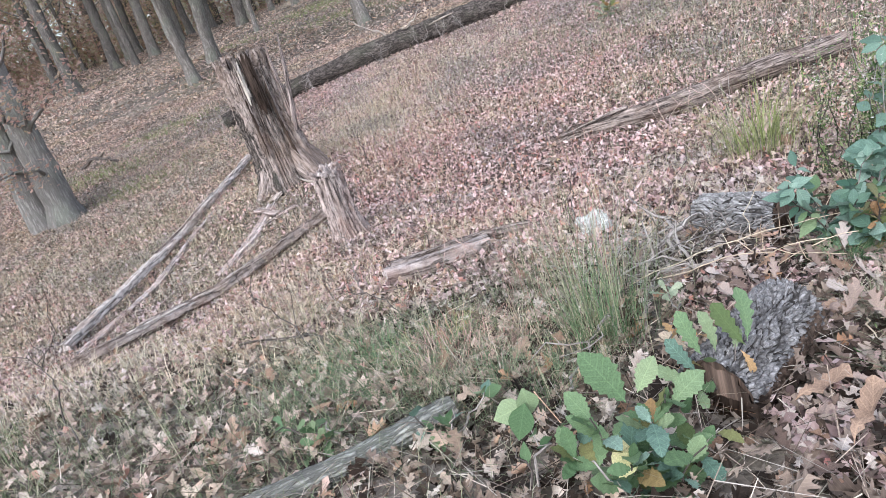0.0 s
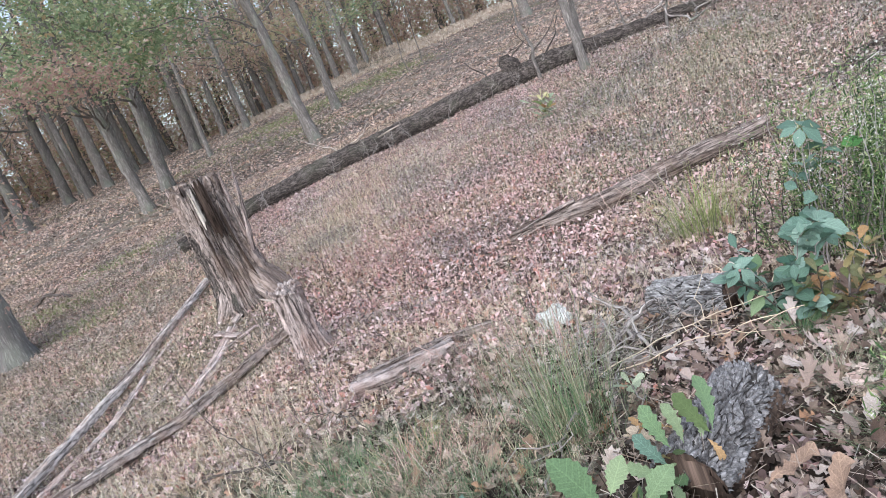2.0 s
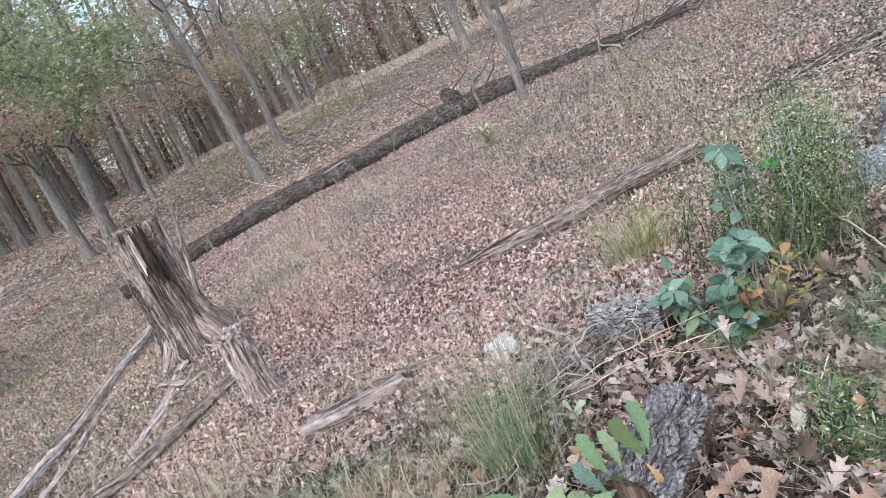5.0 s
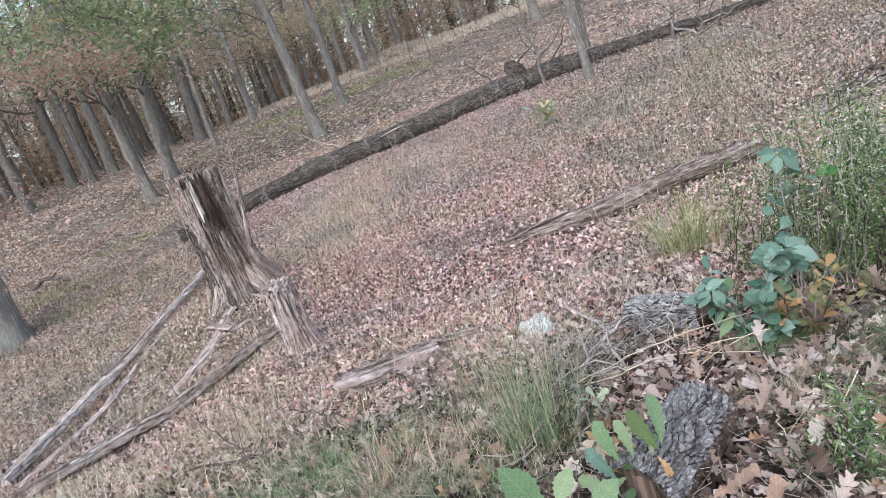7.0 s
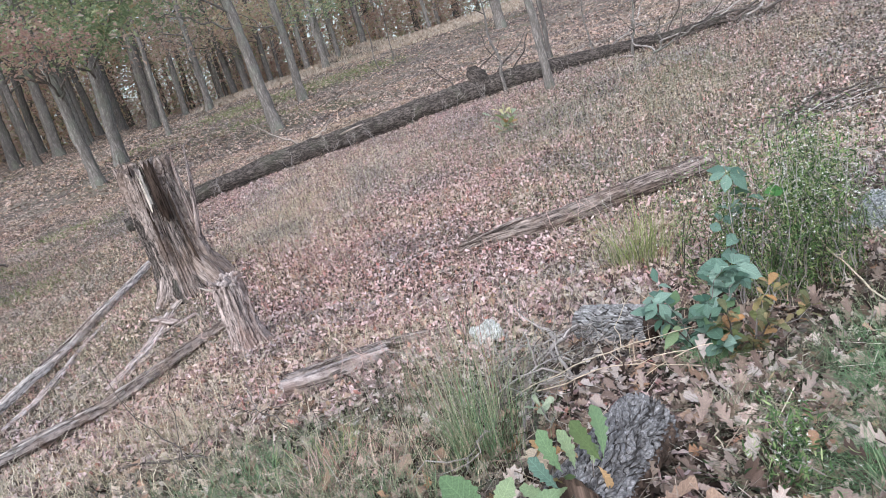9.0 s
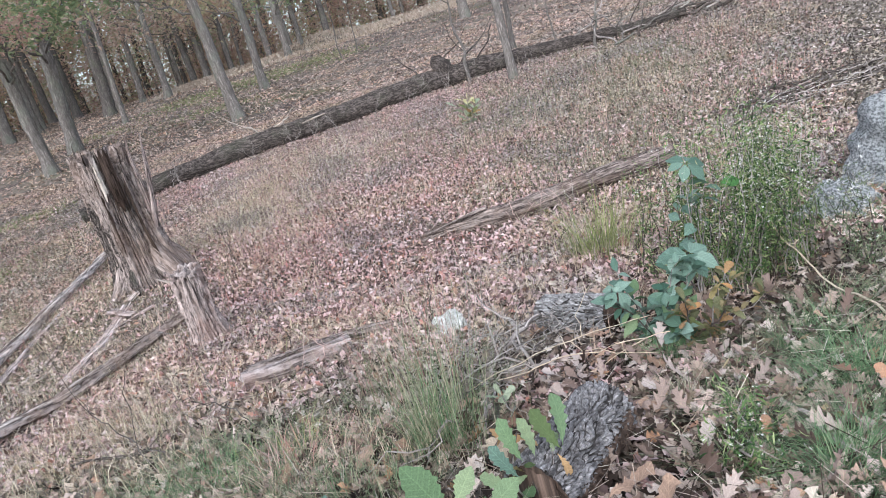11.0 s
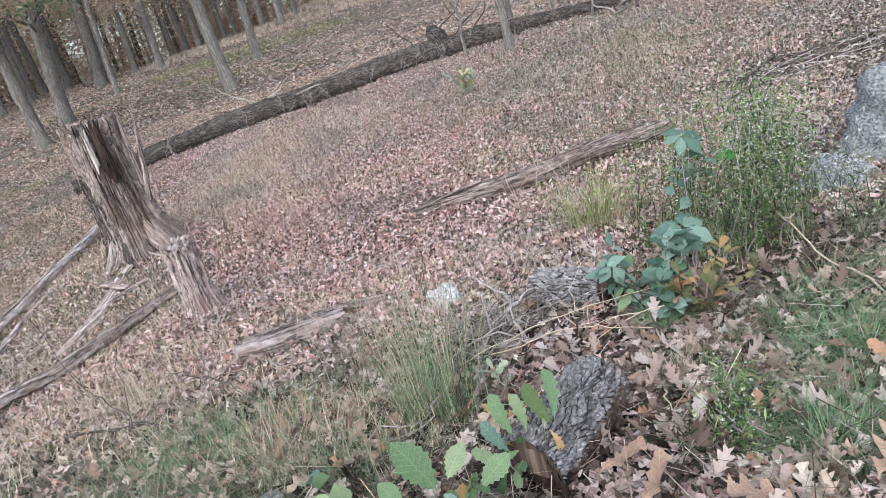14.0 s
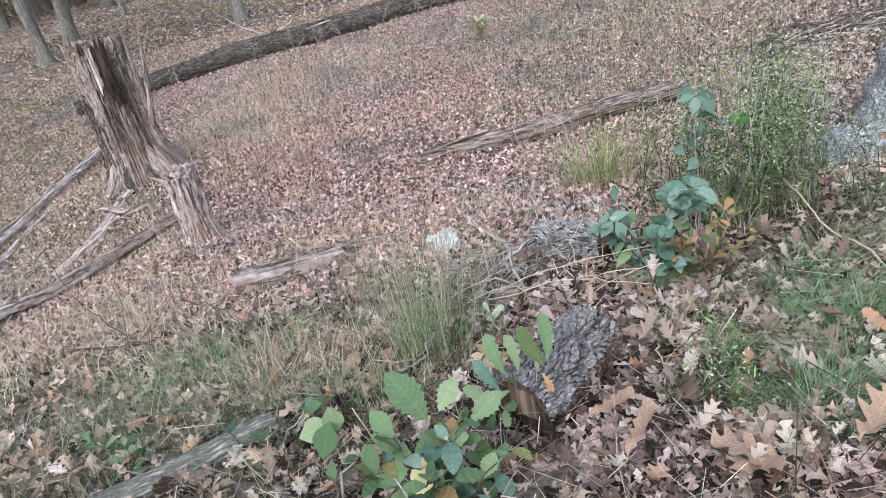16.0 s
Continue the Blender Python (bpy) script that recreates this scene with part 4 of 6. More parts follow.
def stump_shell(radius, tall, seed, segs, strips, jag, flare, depth, push=(0.0, 0.0), inner=True):
    """A rotted trunk stub: long strips of wood at different depths, cracks between them, a torn rim and a hollow."""
    r = np.random.default_rng(seed)
    cuts = np.sort(r.uniform(0, 2 * np.pi, strips))
    offs, tops = r.uniform(-depth, depth, strips), r.uniform(-jag, jag, strips)
    g = Geo()
    ang = np.linspace(0, 2 * np.pi, segs + 1)
    idx = (np.searchsorted(cuts, ang[:-1]) - 1) % strips
    idx = np.r_[idx, idx[0]]
    gap = np.abs((ang[:, None] - cuts[None] + np.pi) % (2 * np.pi) - np.pi).min(1)
    crack = np.exp(-((gap / 0.026) ** 2)) * 0.1 * radius / 0.28 * (0.4 + 1.2 * r.uniform(0, 1, strips))[idx]
    rings, uvs, n = [], [], 72
    top = tall + tops[idx] + r.normal(0, jag * 0.18, segs + 1)
    top[-1] = top[0]
    for k in range(n):
        u = k / (n - 1)
        z = -0.12 + (top + 0.12) * u
        wob = np.array([noise.noise(Vector((math.cos(a) * 3 + seed, math.sin(a) * 3, 1.2 * u * tall / radius * 0.3))) for a in ang[:-1]])
        wob = np.r_[wob, wob[0]]
        root = flare * np.exp(-np.maximum(z, 0) / (0.2 * tall)) * (1 + 0.5 * np.cos(3 * ang + seed) + 0.25 * np.cos(5 * ang))
        rr = radius * (1 - 0.04 * u) + root + offs[idx] * min(1, 0.25 + u) - crack * (0.35 + u) + wob * radius * 0.1 + np.r_[r.normal(0, 0.005, segs), 0] + rough_skin(ang, z, seed)
        skew = math.exp(-max(u, 0) * 3.0)
        rings.append(np.stack([np.cos(ang) * rr + push[0] * skew, np.sin(ang) * rr + push[1] * skew, z], 1))
        uvs.append(np.stack([ang * radius, z], 1))
    if inner:
        for k in range(8):
            u = k / 7
            rim = rings[n - 1]
            c = np.array([0, 0, 0.0])
            z = rim[:, 2] * (1 - u) + tall * 0.55 * u - 0.01
            shrink = 0.82 - 0.62 * u
            rings.append(np.stack([rim[:, 0] * shrink, rim[:, 1] * shrink, z], 1))
            uvs.append(np.stack([ang * radius, z + 3], 1))
    k1 = segs + 1
    a = np.arange(len(rings) - 1)[:, None] * k1 + np.arange(segs)[None]
    g.add(np.concatenate(rings), np.stack([a, a + 1, a + k1 + 1, a + k1], -1), np.concatenate(uvs))
    return g


stump = thing("tree_stump", "tall broken hollow tree stump of weathered brown wood", "tree stump", gp(-2.92, 7.85, -0.02))
part("trunk", stump_shell(0.29, 1.4, 12, 320, 44, 0.11, 0.1, 0.034, (0.1, -0.04)), STUMPWOOD, stump)
shell = stump_shell(0.315, 0.85, 4, 90, 9, 0.1, 0.13, 0.01, (0.11, -0.05), False)
bark_v = shell.v[0].reshape(72, 91, 3)[:, 40:68]
ba = np.arange(71)[:, None] * 28 + np.arange(27)[None]
part("bark_slab", Geo().add(bark_v.reshape(-1, 3), np.stack([ba, ba + 1, ba + 29, ba + 28], -1), shell.uv[0].reshape(72, 91, 2)[:, 40:68].reshape(-1, 2)), BARK_LOG, stump, "grey bark still clinging to the stump")
for k, (a, z0, z1, w, d, tilt) in enumerate([(6.2, 0.45, 1.54, 0.055, 0.33, 0.03), (6.1, 0.5, 1.56, 0.045, 0.35, 0.2), (0.4, 0.7, 1.55, 0.045, 0.28, 0.02), (5.2, 1.0, 1.5, 0.018, 0.2, -0.05), (3.6, 1.2, 1.6, 0.03, 0.2, 0.0), (4.3, 0.7, 1.5, 0.05, 0.2, 0.0)]):
    x, y = math.cos(a) * d, math.sin(a) * d
    part("splinter", Geo().tube(wander((x, y, z0), (x + tilt, y, z1), 9, 0.012, 80 + k), np.r_[np.linspace(w, w * 0.6, 7), w * 0.4, 0.004], 8, lumps(0.02, w * 0.3, k, 6.0), flat=0.75 if k < 2 else 0.45), ROTTEN if k == 5 else (PALEWOOD if k == 3 else (SNAGWOOD if k < 2 else STUMPWOOD)), stump)
for k, (a, l) in enumerate([(4.0, 0.42), (5.6, 0.5), (3.2, 0.4), (0.3, 0.4)]):
    c, s = math.cos(a), math.sin(a)
    part("root", Geo().tube([(c * 0.16 + 0.1, s * 0.16, 0.3), (c * 0.3 + 0.1, s * 0.3, 0.08), (c * l + 0.1, s * l, -0.08), (c * (l + 0.2) + 0.1, s * (l + 0.2), -0.2)], [0.1, 0.14, 0.1, 0.05], 12, lumps(0.05, 0.02, k)), STUMPWOOD, stump)

def stave(a0, a1, z0, z1, out, seed):
    """A curved sliver of wood lying on the face of the stump."""
    n, m = 9, 24
    rr = np.random.default_rng(seed)
    aa, uu = np.meshgrid(np.linspace(a0, a1, n), np.linspace(0, 1, m))
    edge = np.abs(np.linspace(-1, 1, n))[None] ** 2
    zz = z0 + (z1 - z0) * uu + 0.05 * np.sin(aa * 40 + seed) * (uu > 0.9) - 0.05 * np.sin(aa * 33) * (uu < 0.1)
    rad = out - 0.03 * edge + 0.008 * np.sin(aa * 60 + seed) + rr.normal(0, 0.003, aa.shape) + 0.1 * np.exp(-zz / 0.28)
    v = np.stack([np.cos(aa) * rad + 0.1 * np.exp(-zz * 2.0), np.sin(aa) * rad - 0.04 * np.exp(-zz * 2.0), zz], -1)
    q = np.arange(m - 1)[:, None] * n + np.arange(n - 1)[None]
    return Geo().add(v.reshape(-1, 3), np.stack([q, q + 1, q + n + 1, q + n], -1), np.stack([aa * 0.29, zz], -1).reshape(-1, 2))


part("rotten_core", stave(5.02, 5.42, 0.82, 1.46, 0.325, 3), ROTTEN, stump, "dark reddish brown rotten heartwood")
part("rotten_core", stave(4.62, 4.72, 0.35, 1.2, 0.322, 4), ROTTEN, stump)
part("rotten_core", stave(5.5, 5.6, 0.3, 1.1, 0.325, 5), ROTTEN, stump)
part("pale_sliver", stave(4.76, 4.93, 0.98, 1.38, 0.33, 6), PALEWOOD, stump, "pale bare sliver of wood")

snag = thing("small_stump", "small weathered stump leaning, with shelf fungus on its top", "tree stump", gp(-1.84, 5.8, -0.03))
part("trunk", stump_shell(0.125, 0.66, 31, 120, 13, 0.03, 0.07, 0.014, (0.05, 0.0)), SNAGWOOD, snag)
g = Geo()
for k in range(46):
    a, d = rng.uniform(0, 6.28), rng.uniform(0.02, 0.15)
    c = np.array([math.cos(a) * d - 0.01, math.sin(a) * d, 0.66 + rng.uniform(-0.02, 0.06)])
    s = rng.uniform(0.014, 0.036)
    g.tube([c - (0, 0, 0.018), c - (0, 0, 0.012), c + (0, 0, 0.008), c + (0, 0, 0.02)], [s * 0.4, s, s * 0.85, s * 0.3], 12, lumps(0.03, 0.015, k, 1.0))
part("shelf_fungus", g, SPLITWOOD, snag, "grey layered shelf fungus")
part("splinter", Geo().tube([(-0.08, -0.03, 0.62), (-0.16, -0.04, 0.66), (-0.22, -0.04, 0.7)], [0.03, 0.02, 0.006], 8, lumps(0.02, 0.008), flat=0.5), PALEWOOD, snag, "pale torn splinter")


# ---- short bark-covered logs near the camera ----
def bark_bolt(label, a, b, radius, seed, hollow, relief, bark):
    a, b = np.array(a, float), np.array(b, float)
    ob = thing("firewood_log", label, "log", a)
    n = 190
    pts = (b - a)[None] * np.linspace(0, 1, n)[:, None]
    part("bark", Geo().tube(pts, np.full(n, radius), 340, relief, cap=False), bark, ob, "grey deeply furrowed bark")
    # sleeve added under the bark; its dark tone paints shade into the furrows
    part("cork", Geo().tube(pts[::4], np.full(len(pts[::4]), radius - 0.0075), 60, lumps(0.02, 0.002, seed, 3.0), cap=False), SHADED_CORK, ob, "dark cork under the bark, its tone deepened to shade the furrows")
    w = (b - a) / np.linalg.norm(b - a)
    for sign, base in ((-1, pts[0]), (1, pts[-1])):
        d = w * sign
        steps = [(0.0, 0.97), (0.004, 0.9), (-0.01, 0.75), (-hollow * 0.6, 0.5), (-hollow, 0.12)]
        part("cut_end", Geo().tube([base + d * s for s, _ in steps], [radius * f for _, f in steps], 40, lumps(0.012, 0.012, seed, 1.0), cap=True), ROTTEN_END, ob, "dark rotten log end")
    return ob


bark_bolt("short log with pale furrowed bark lying among dead branches", gp(0.72, 3.27, 0.085), gp(0.97, 2.86, 0.085), 0.098, 3.0, 0.03, cracked(0.019, 0.018, 5.0, 3.0, 0.5), BARK_BOLT)
chunk = bark_bolt("short log with flaky furrowed bark propped on fallen leaves", gp(0.25, 1.5, 0.06), gp(0.56, 1.82, 0.1), 0.105, 9.0, 0.05, cracked(0.0145, 0.018, 3.4, 9.0, 0.6), BARK_CHUNK)
side = np.array([0.72, -0.7, 0.0]) * 0.05
part("rotten_side", Geo().tube([side + np.array([0.31, 0.32, 0.03]) * f + (0, 0, -0.04) for f in np.linspace(0.1, 0.95, 60)], np.full(60, 0.062), 60, cracked(0.014, 0.014, 2.0, 5.0)), ROTTEN_END, chunk, "dark crumbling rotten side")

fallen_log("mossy_log", "thin grey mossy log lying in the grass", ground_line([(-1.25, 1.42), (-0.8, 1.6), (-0.5, 1.81)], [0.03, 0.03, 0.02], 40, 0.006, 4), np.linspace(0.036, 0.048, 40), BARK_MOSSY, 40, plates(0.03, 0.005, 2.0, 5.0))


# ---- stones ----
def rock(label, at, size, seed, mat_, name="stone"):
    r = np.random.default_rng(seed)
    n, m = 60, 80
    th, ph = np.meshgrid(np.linspace(0.02, np.pi - 0.02, n), np.linspace(0, 2 * np.pi, m + 1), indexing="ij")
    d = np.stack([np.sin(th) * np.cos(ph), np.sin(th) * np.sin(ph), np.cos(th)], -1)
    k = np.array([[noise.noise(Vector(p) * 1.3 + Vector((seed, 0, 0))) * 0.45 + noise.noise(Vector(p) * 4 + Vector((0, seed, 0))) * 0.16 + noise.noise(Vector(p) * 11 + Vector((0, seed, 3))) * 0.06 for p in row] for row in d])
    v = d * (1 + k)[..., None] * np.array(size)
    a = np.arange(n - 1)[:, None] * (m + 1) + np.arange(m)[None]
    ob = part(name, Geo().add(v.reshape(-1, 3), np.stack([a, a + m + 1, a + m + 2, a + 1], -1)), mat_)
    ob.location = at
    return tagged(ob, label, "stone")


def stone_material(name, dark, light, scale):
    m, nt, b = material(name, 0.9)
    co = coords(nt, "Object", (1, 1, 1))
    f = noisy(nt, co, scale, 6.0, 0.7)
    nt.links.new(ramp(nt, f, [(0.42, dark), (0.58, light)]), b.inputs["Base Color"])
    bump(nt, b, noisy(nt, co, scale * 1.2, 6.0, 0.75), 1.0, 0.04)
    return m


WHITESTONE = stone_material("white_stone", (0.55, 0.54, 0.5), (0.84, 0.825, 0.79), 18.0)
GREYSTONE = stone_material("grey_lichen_stone", (0.16, 0.165, 0.168), (0.58, 0.59, 0.595), 60.0)
rock("rounded white stone lying beside the grass clump", gp(0.22, 3.86, 0.055), (0.1, 0.08, 0.08), 3, WHITESTONE)
rock("large grey lichen-covered boulder behind the asters", gp(2.72, 3.75, 0.02), (0.2, 0.2, 0.16), 8, GREYSTONE, "boulder")
rock("tall grey lichen-covered boulder behind the asters", gp(3.5, 3.98, 0.12), (0.38, 0.4, 0.5), 15, GREYSTONE, "boulder")


# ---- leaf litter and grass ----
def sample(n, y0, y1, side, r):
    """Points over the slope between two distances, wider farther off."""
    y = np.sqrt(y0 ** 2 + (y1 ** 2 - y0 ** 2) * r.uniform(0, 1, n)) if y0 > 3 else r.uniform(y0, y1, n)
    x = r.uniform(-1, 1, n) * (side + 0.84 * y) - 0.19 * y
    return x, y


def litter(name, label, plate, n, y0, y1, side, size, lift, seed, mat_=None, pick=None, tilt=0.35):
    r = np.random.default_rng(seed)
    x, y = sample(n, y0, y1, side, r)
    if pick is not None:
        keep = r.uniform(0, 1, n) < pick(x, y)
        x, y = x[keep], y[keep]
    n = len(x)
    g = scatter(Geo(), plate, on_ground(x, y, r.uniform(0.0, lift, n)), r.uniform(*size, n), r.uniform(0, 6.28, n), r.normal(0, tilt, n), r.normal(0, tilt, n), r.normal(0.15, 0.55, n), r.normal(0.15, 0.4, n))
    ob = part(name, g, mat_ or LITTER, smooth=False)
    return tagged(ob, label, "leaf litter", kind="stuff")


def patchy(x, y):
    return 0.55 + 0.45 * np.sin(1.9 * x + 0.7 * y) * np.sin(1.1 * y - 0.8 * x + 1)


def thinned(x, y):
    """Leaves lie thinner on the grassy ground to the west."""
    return np.clip(1.0 - 0.6 * ease(-0.15 * y, -0.45 * y - 1.0, x), 0.4, 1)


def west(x, y):
    """Where the ground turns from pink leaves to tan grass: the western side and the woods."""
    return np.clip(ease(-0.12 * y - 0.7, -0.34 * y - 0.6, x + 0.35 * np.sin(1.3 * y + x)) + ease(13.4, 15.0, y) * ease(8.0, 0.0, x), 0, 1)


def bank(x, y):
    """The grassy western end of the near bank."""
    return ease(-0.35, -1.1, x + 0.15 * np.sin(5 * y))


def east(x, y):
    """Greyer, thinner leaves toward the asters and the brush pile."""
    return ease(0.04 * y + 0.2, 0.3 * y + 0.5, x + 0.3 * np.sin(1.7 * y) + 0.2 * np.sin(3.1 * x)) * ease(4.4, 6.4, y)


litter("leaf_litter", "dry brown oak leaves lying thickly on the ground", OAK_FINE, 4800, 0.7, 3.8, 0.6, (0.05, 0.105), 0.04, 1, LITTER_BROWN, lambda x, y: 1 - 0.75 * bank(x, y), 0.5)
litter("leaf_litter", "pale tan leaves and leaf pieces on the near bank", OAK_SOFT, 7000, 0.9, 4.0, 0.6, (0.03, 0.085), 0.04, 41, LITTER_TAN, lambda x, y: 0.95 * bank(x, y), 0.6)
litter("leaf_litter", "small crumpled brown leaf pieces on the ground", OAK_MID, 9500, 0.7, 4.2, 0.6, (0.02, 0.06), 0.045, 6, LITTER_BROWN, lambda x, y: 1 - 0.75 * bank(x, y), 0.7)
litter("leaf_litter", "faded pinkish brown oak leaves covering the slope", OAK_SOFT, 10500, 3.2, 5.8, 0.8, (0.035, 0.08), 0.05, 2, tilt=0.6)
litter("leaf_litter", "tan oak leaves covering the slope", OAK_SOFT, 7000, 3.2, 5.8, 0.8, (0.035, 0.08), 0.05, 22, LITTER_TAN, tilt=0.6)
litter("leaf_litter", "small broken leaf pieces on the slope", KITE, 16000, 3.2, 5.8, 0.8, (0.02, 0.05), 0.04, 12, LITTER, tilt=0.7)
litter("leaf_litter", "faded pinkish brown oak leaves covering the slope", OAK_FAR, 60000, 5.4, 9.2, 0.8, (0.028, 0.065), 0.06, 8, None, lambda x, y: 1 - 0.85 * west(x, y) - 0.7 * east(x, y), 0.6)
litter("leaf_litter", "tan and grey dead leaves lying on grassy ground", KITE, 84000, 5.0, 10.5, 0.8, (0.025, 0.06), 0.05, 18, LITTER_TAN, lambda x, y: 0.1 + 0.9 * west(x, y), 0.5)
litter("leaf_litter", "greyish tan leaves and leaf pieces among thin stems", KITE, 60000, 4.6, 10.5, 0.8, (0.025, 0.06), 0.05, 28, LITTER_GREY, lambda x, y: 0.12 + 0.8 * east(x, y), 0.6)
litter("leaf_litter", "faded pinkish brown leaves covering the far slope", KITE, 190000, 8.8, 15, 1.0, (0.028, 0.06), 0.05, 3, LITTER_FAR, lambda x, y: 1 - 0.9 * west(x, y) - 0.8 * east(x, y), 0.5)
litter("leaf_litter", "greyish tan leaves covering the far slope", KITE, 120000, 8.8, 17, 1.0, (0.03, 0.065), 0.05, 29, LITTER_GREY, lambda x, y: 0.1 + 0.85 * east(x, y), 0.5)
litter("leaf_litter", "tan and brown dead leaves in thin grass", KITE, 130000, 9.5, 18, 1.0, (0.035, 0.07), 0.05, 13, LITTER_WOOD, lambda x, y: 0.06 + 0.9 * west(x, y), 0.4)
litter("leaf_litter", "brown leaves covering the woodland floor", KITE, 90000, 17, 50, 2.0, (0.07, 0.15), 0.05, 4, LITTER_WOOD, None, 0.3)
litter("leaf_litter", "faded brown leaves covering the slope below the woods", KITE, 80000, 14, 27, 1.5, (0.05, 0.1), 0.05, 10, LITTER_WOOD, lambda x, y: 0.55 + 0.45 * np.sin(0.9 * x + 1) * np.sin(0.7 * y), 0.35)
r = np.random.default_rng(44)
n = 1300
x, y = r.uniform(0.35, 1.25, n), r.uniform(1.05, 2.7, n)
near_pieces = part("leaf_litter", scatter(Geo(), OAK_SOFT, on_ground(x, y, r.uniform(0.005, 0.03, n)), r.uniform(0.025, 0.075, n), r.uniform(0, 6.28, n), r.normal(0, 0.5, n), r.normal(0, 0.5, n), r.normal(0.15, 0.6, n), r.normal(0.15, 0.4, n)), LITTER, smooth=False)
tagged(near_pieces, "pale pinkish leaf pieces between the log and the grass", "leaf litter", kind="stuff")
r = np.random.default_rng(43)
y = r.uniform(4.5, 22, 60000)
x = r.uniform(0.6, 1.05, 60000) * y
n = len(x)
far_east = part("leaf_litter", scatter(Geo(), KITE, on_ground(x, y, r.uniform(0, 0.05, n)), r.uniform(0.03, 0.07, n), r.uniform(0, 6.28, n), r.normal(0, 0.5, n), r.normal(0, 0.5, n), r.normal(0.1, 0.5, n), r.normal(0.1, 0.4, n)), LITTER_GREY, smooth=False)
tagged(far_east, "tan dead leaves beyond the brush pile", "leaf litter", kind="stuff")
litter("russet_litter", "russet fallen oak leaves scattered on the ground", OAK_MID, 1500, 1.0, 8.0, 0.6, (0.06, 0.12), 0.06, 5, RUSSET, lambda x, y: np.clip(0.25 + 0.6 * np.exp(-((x + 0.9) ** 2 + (y - 5) ** 2) / 2), 0, 1))
litter("twig_litter", "fine dry twigs and stems strewn over the leaves", STICK, 5500, 0.7, 5.5, 0.6, (0.05, 0.2), 0.06, 7, DEBRIS, tilt=0.25)
litter("twig_litter", "fine dark twigs strewn over the leaves", STICK, 5000, 0.7, 6, 0.6, (0.05, 0.25), 0.05, 9, LITTER_BROWN, tilt=0.25)


def grass(name, label, mat_, x, y, tall, lean, width, seed, steps=3):
    r = np.random.default_rng(seed)
    n = len(x)
    g = blades(Geo(), on_ground(x, y, -0.01), r.uniform(*tall, n), r.uniform(*lean, n), r.uniform(0, 6.28, n), r.uniform(*width, n), steps)
    return tagged(part(name, g, mat_, smooth=False), label, "grass", kind="stuff")


r = np.random.default_rng(21)
x, y = sample(115000, 2.6, 13.5, 0.6, r)
keep = r.uniform(0, 1, len(x)) < np.clip(0.42 + 0.5 * np.sin(1.9 * x + 0.7 * y) * np.sin(1.1 * y - 0.8 * x + 1) + 0.3 * np.sin(5.1 * x + 2 * np.sin(y)) * np.sin(4.3 * y + x) + 0.4 * (x < -0.35 * y), 0.05, 1) * np.clip(1.3 - 0.06 * y, 0.3, 1) * (0.3 + 0.7 * ease(3.8, 5.5, y))
grass("dry_grass", "thin straw-coloured dead grass over the slope", STRAW, x[keep], y[keep], (0.04, 0.18), (0.2, 1.3), (0.0018, 0.0045), 31, 2)
x, y = sample(40000, 11, 52, 1.0, r)
keep = r.uniform(0, 1, len(x)) < 0.12 + 0.85 * ((y > 38) & (x > -12))
grass("dry_grass", "pale dead grass on the wooded crest", CRESTGRASS, x[keep], y[keep], (0.06, 0.2), (0.2, 1.0), (0.006, 0.014), 32)
x, y = sample(60000, 4.0, 13, 0.5, r)
keep = r.uniform(0, 1, len(x)) < np.clip(0.4 - patchy(x, y) * 0.4 + 0.1, 0.03, 1)
grass("faded_stems", "thin reddish dead weed stems standing in the leaves", PINKSTRAW, x[keep], y[keep], (0.05, 0.2), (0.0, 0.8), (0.002, 0.0045), 33, 2)


r = np.random.default_rng(22)
x, y = r.uniform(-3.4, 0.0, 6500), r.uniform(1.15, 3.0, 6500)
keep = r.uniform(0, 1, len(x)) < np.clip(0.65 + 0.35 * np.sin(4 * x + 1) * np.sin(5 * y) - 0.5 * (x > -0.35) - 0.4 * (x < -1.3), 0.05, 1)
grass("low_grass", "low tangle of fine green and dry grass on the bank", GREENBLADE, x[keep], y[keep], (0.05, 0.18), (0.3, 1.4), (0.0008, 0.0017), 34)
x, y = r.uniform(-3.4, -0.9, 2600), r.uniform(1.1, 2.6, 2600)
keep = r.uniform(0, 1, len(x)) < np.clip(0.6 + 0.4 * np.sin(5 * x) * np.sin(4 * y + 1), 0.1, 1)
grass("low_grass", "pale olive grass on the near bank", TALLGRASS, x[keep], y[keep], (0.05, 0.18), (0.3, 1.3), (0.0009, 0.0017), 39)
x, y = r.uniform(-3.6, 0.3, 4500), r.uniform(1.2, 4.4, 4500)
grass("low_grass", "fine dry straw stems on the bank", SEDGE, x, y, (0.05, 0.22), (0.3, 1.4), (0.0008, 0.0017), 35)
x, y = r.uniform(0.75, 2.4, 4500), r.uniform(1.0, 2.6, 4500)
keep = r.uniform(0, 1, len(x)) < np.clip(0.02 + 0.45 * np.sin(5 * x + 1) * np.sin(4 * y + 0.5), 0.02, 1)
grass("low_grass", "fine green grass growing through fallen leaves", GREENBLADE, x[keep][::2], y[keep][::2], (0.05, 0.14), (0.5, 1.4), (0.0008, 0.0016), 36)
x, y = sample(60000, 6, 15, 0.6, r)
keep = (r.uniform(0, 1, len(x)) < 1.2 - 1.2 * thinned(x, y) + 0.05)
grass("low_grass", "short tan and olive grass on the open ground", SEDGE, x[keep], y[keep], (0.04, 0.14), (0.3, 1.2), (0.002, 0.004), 37, 2)


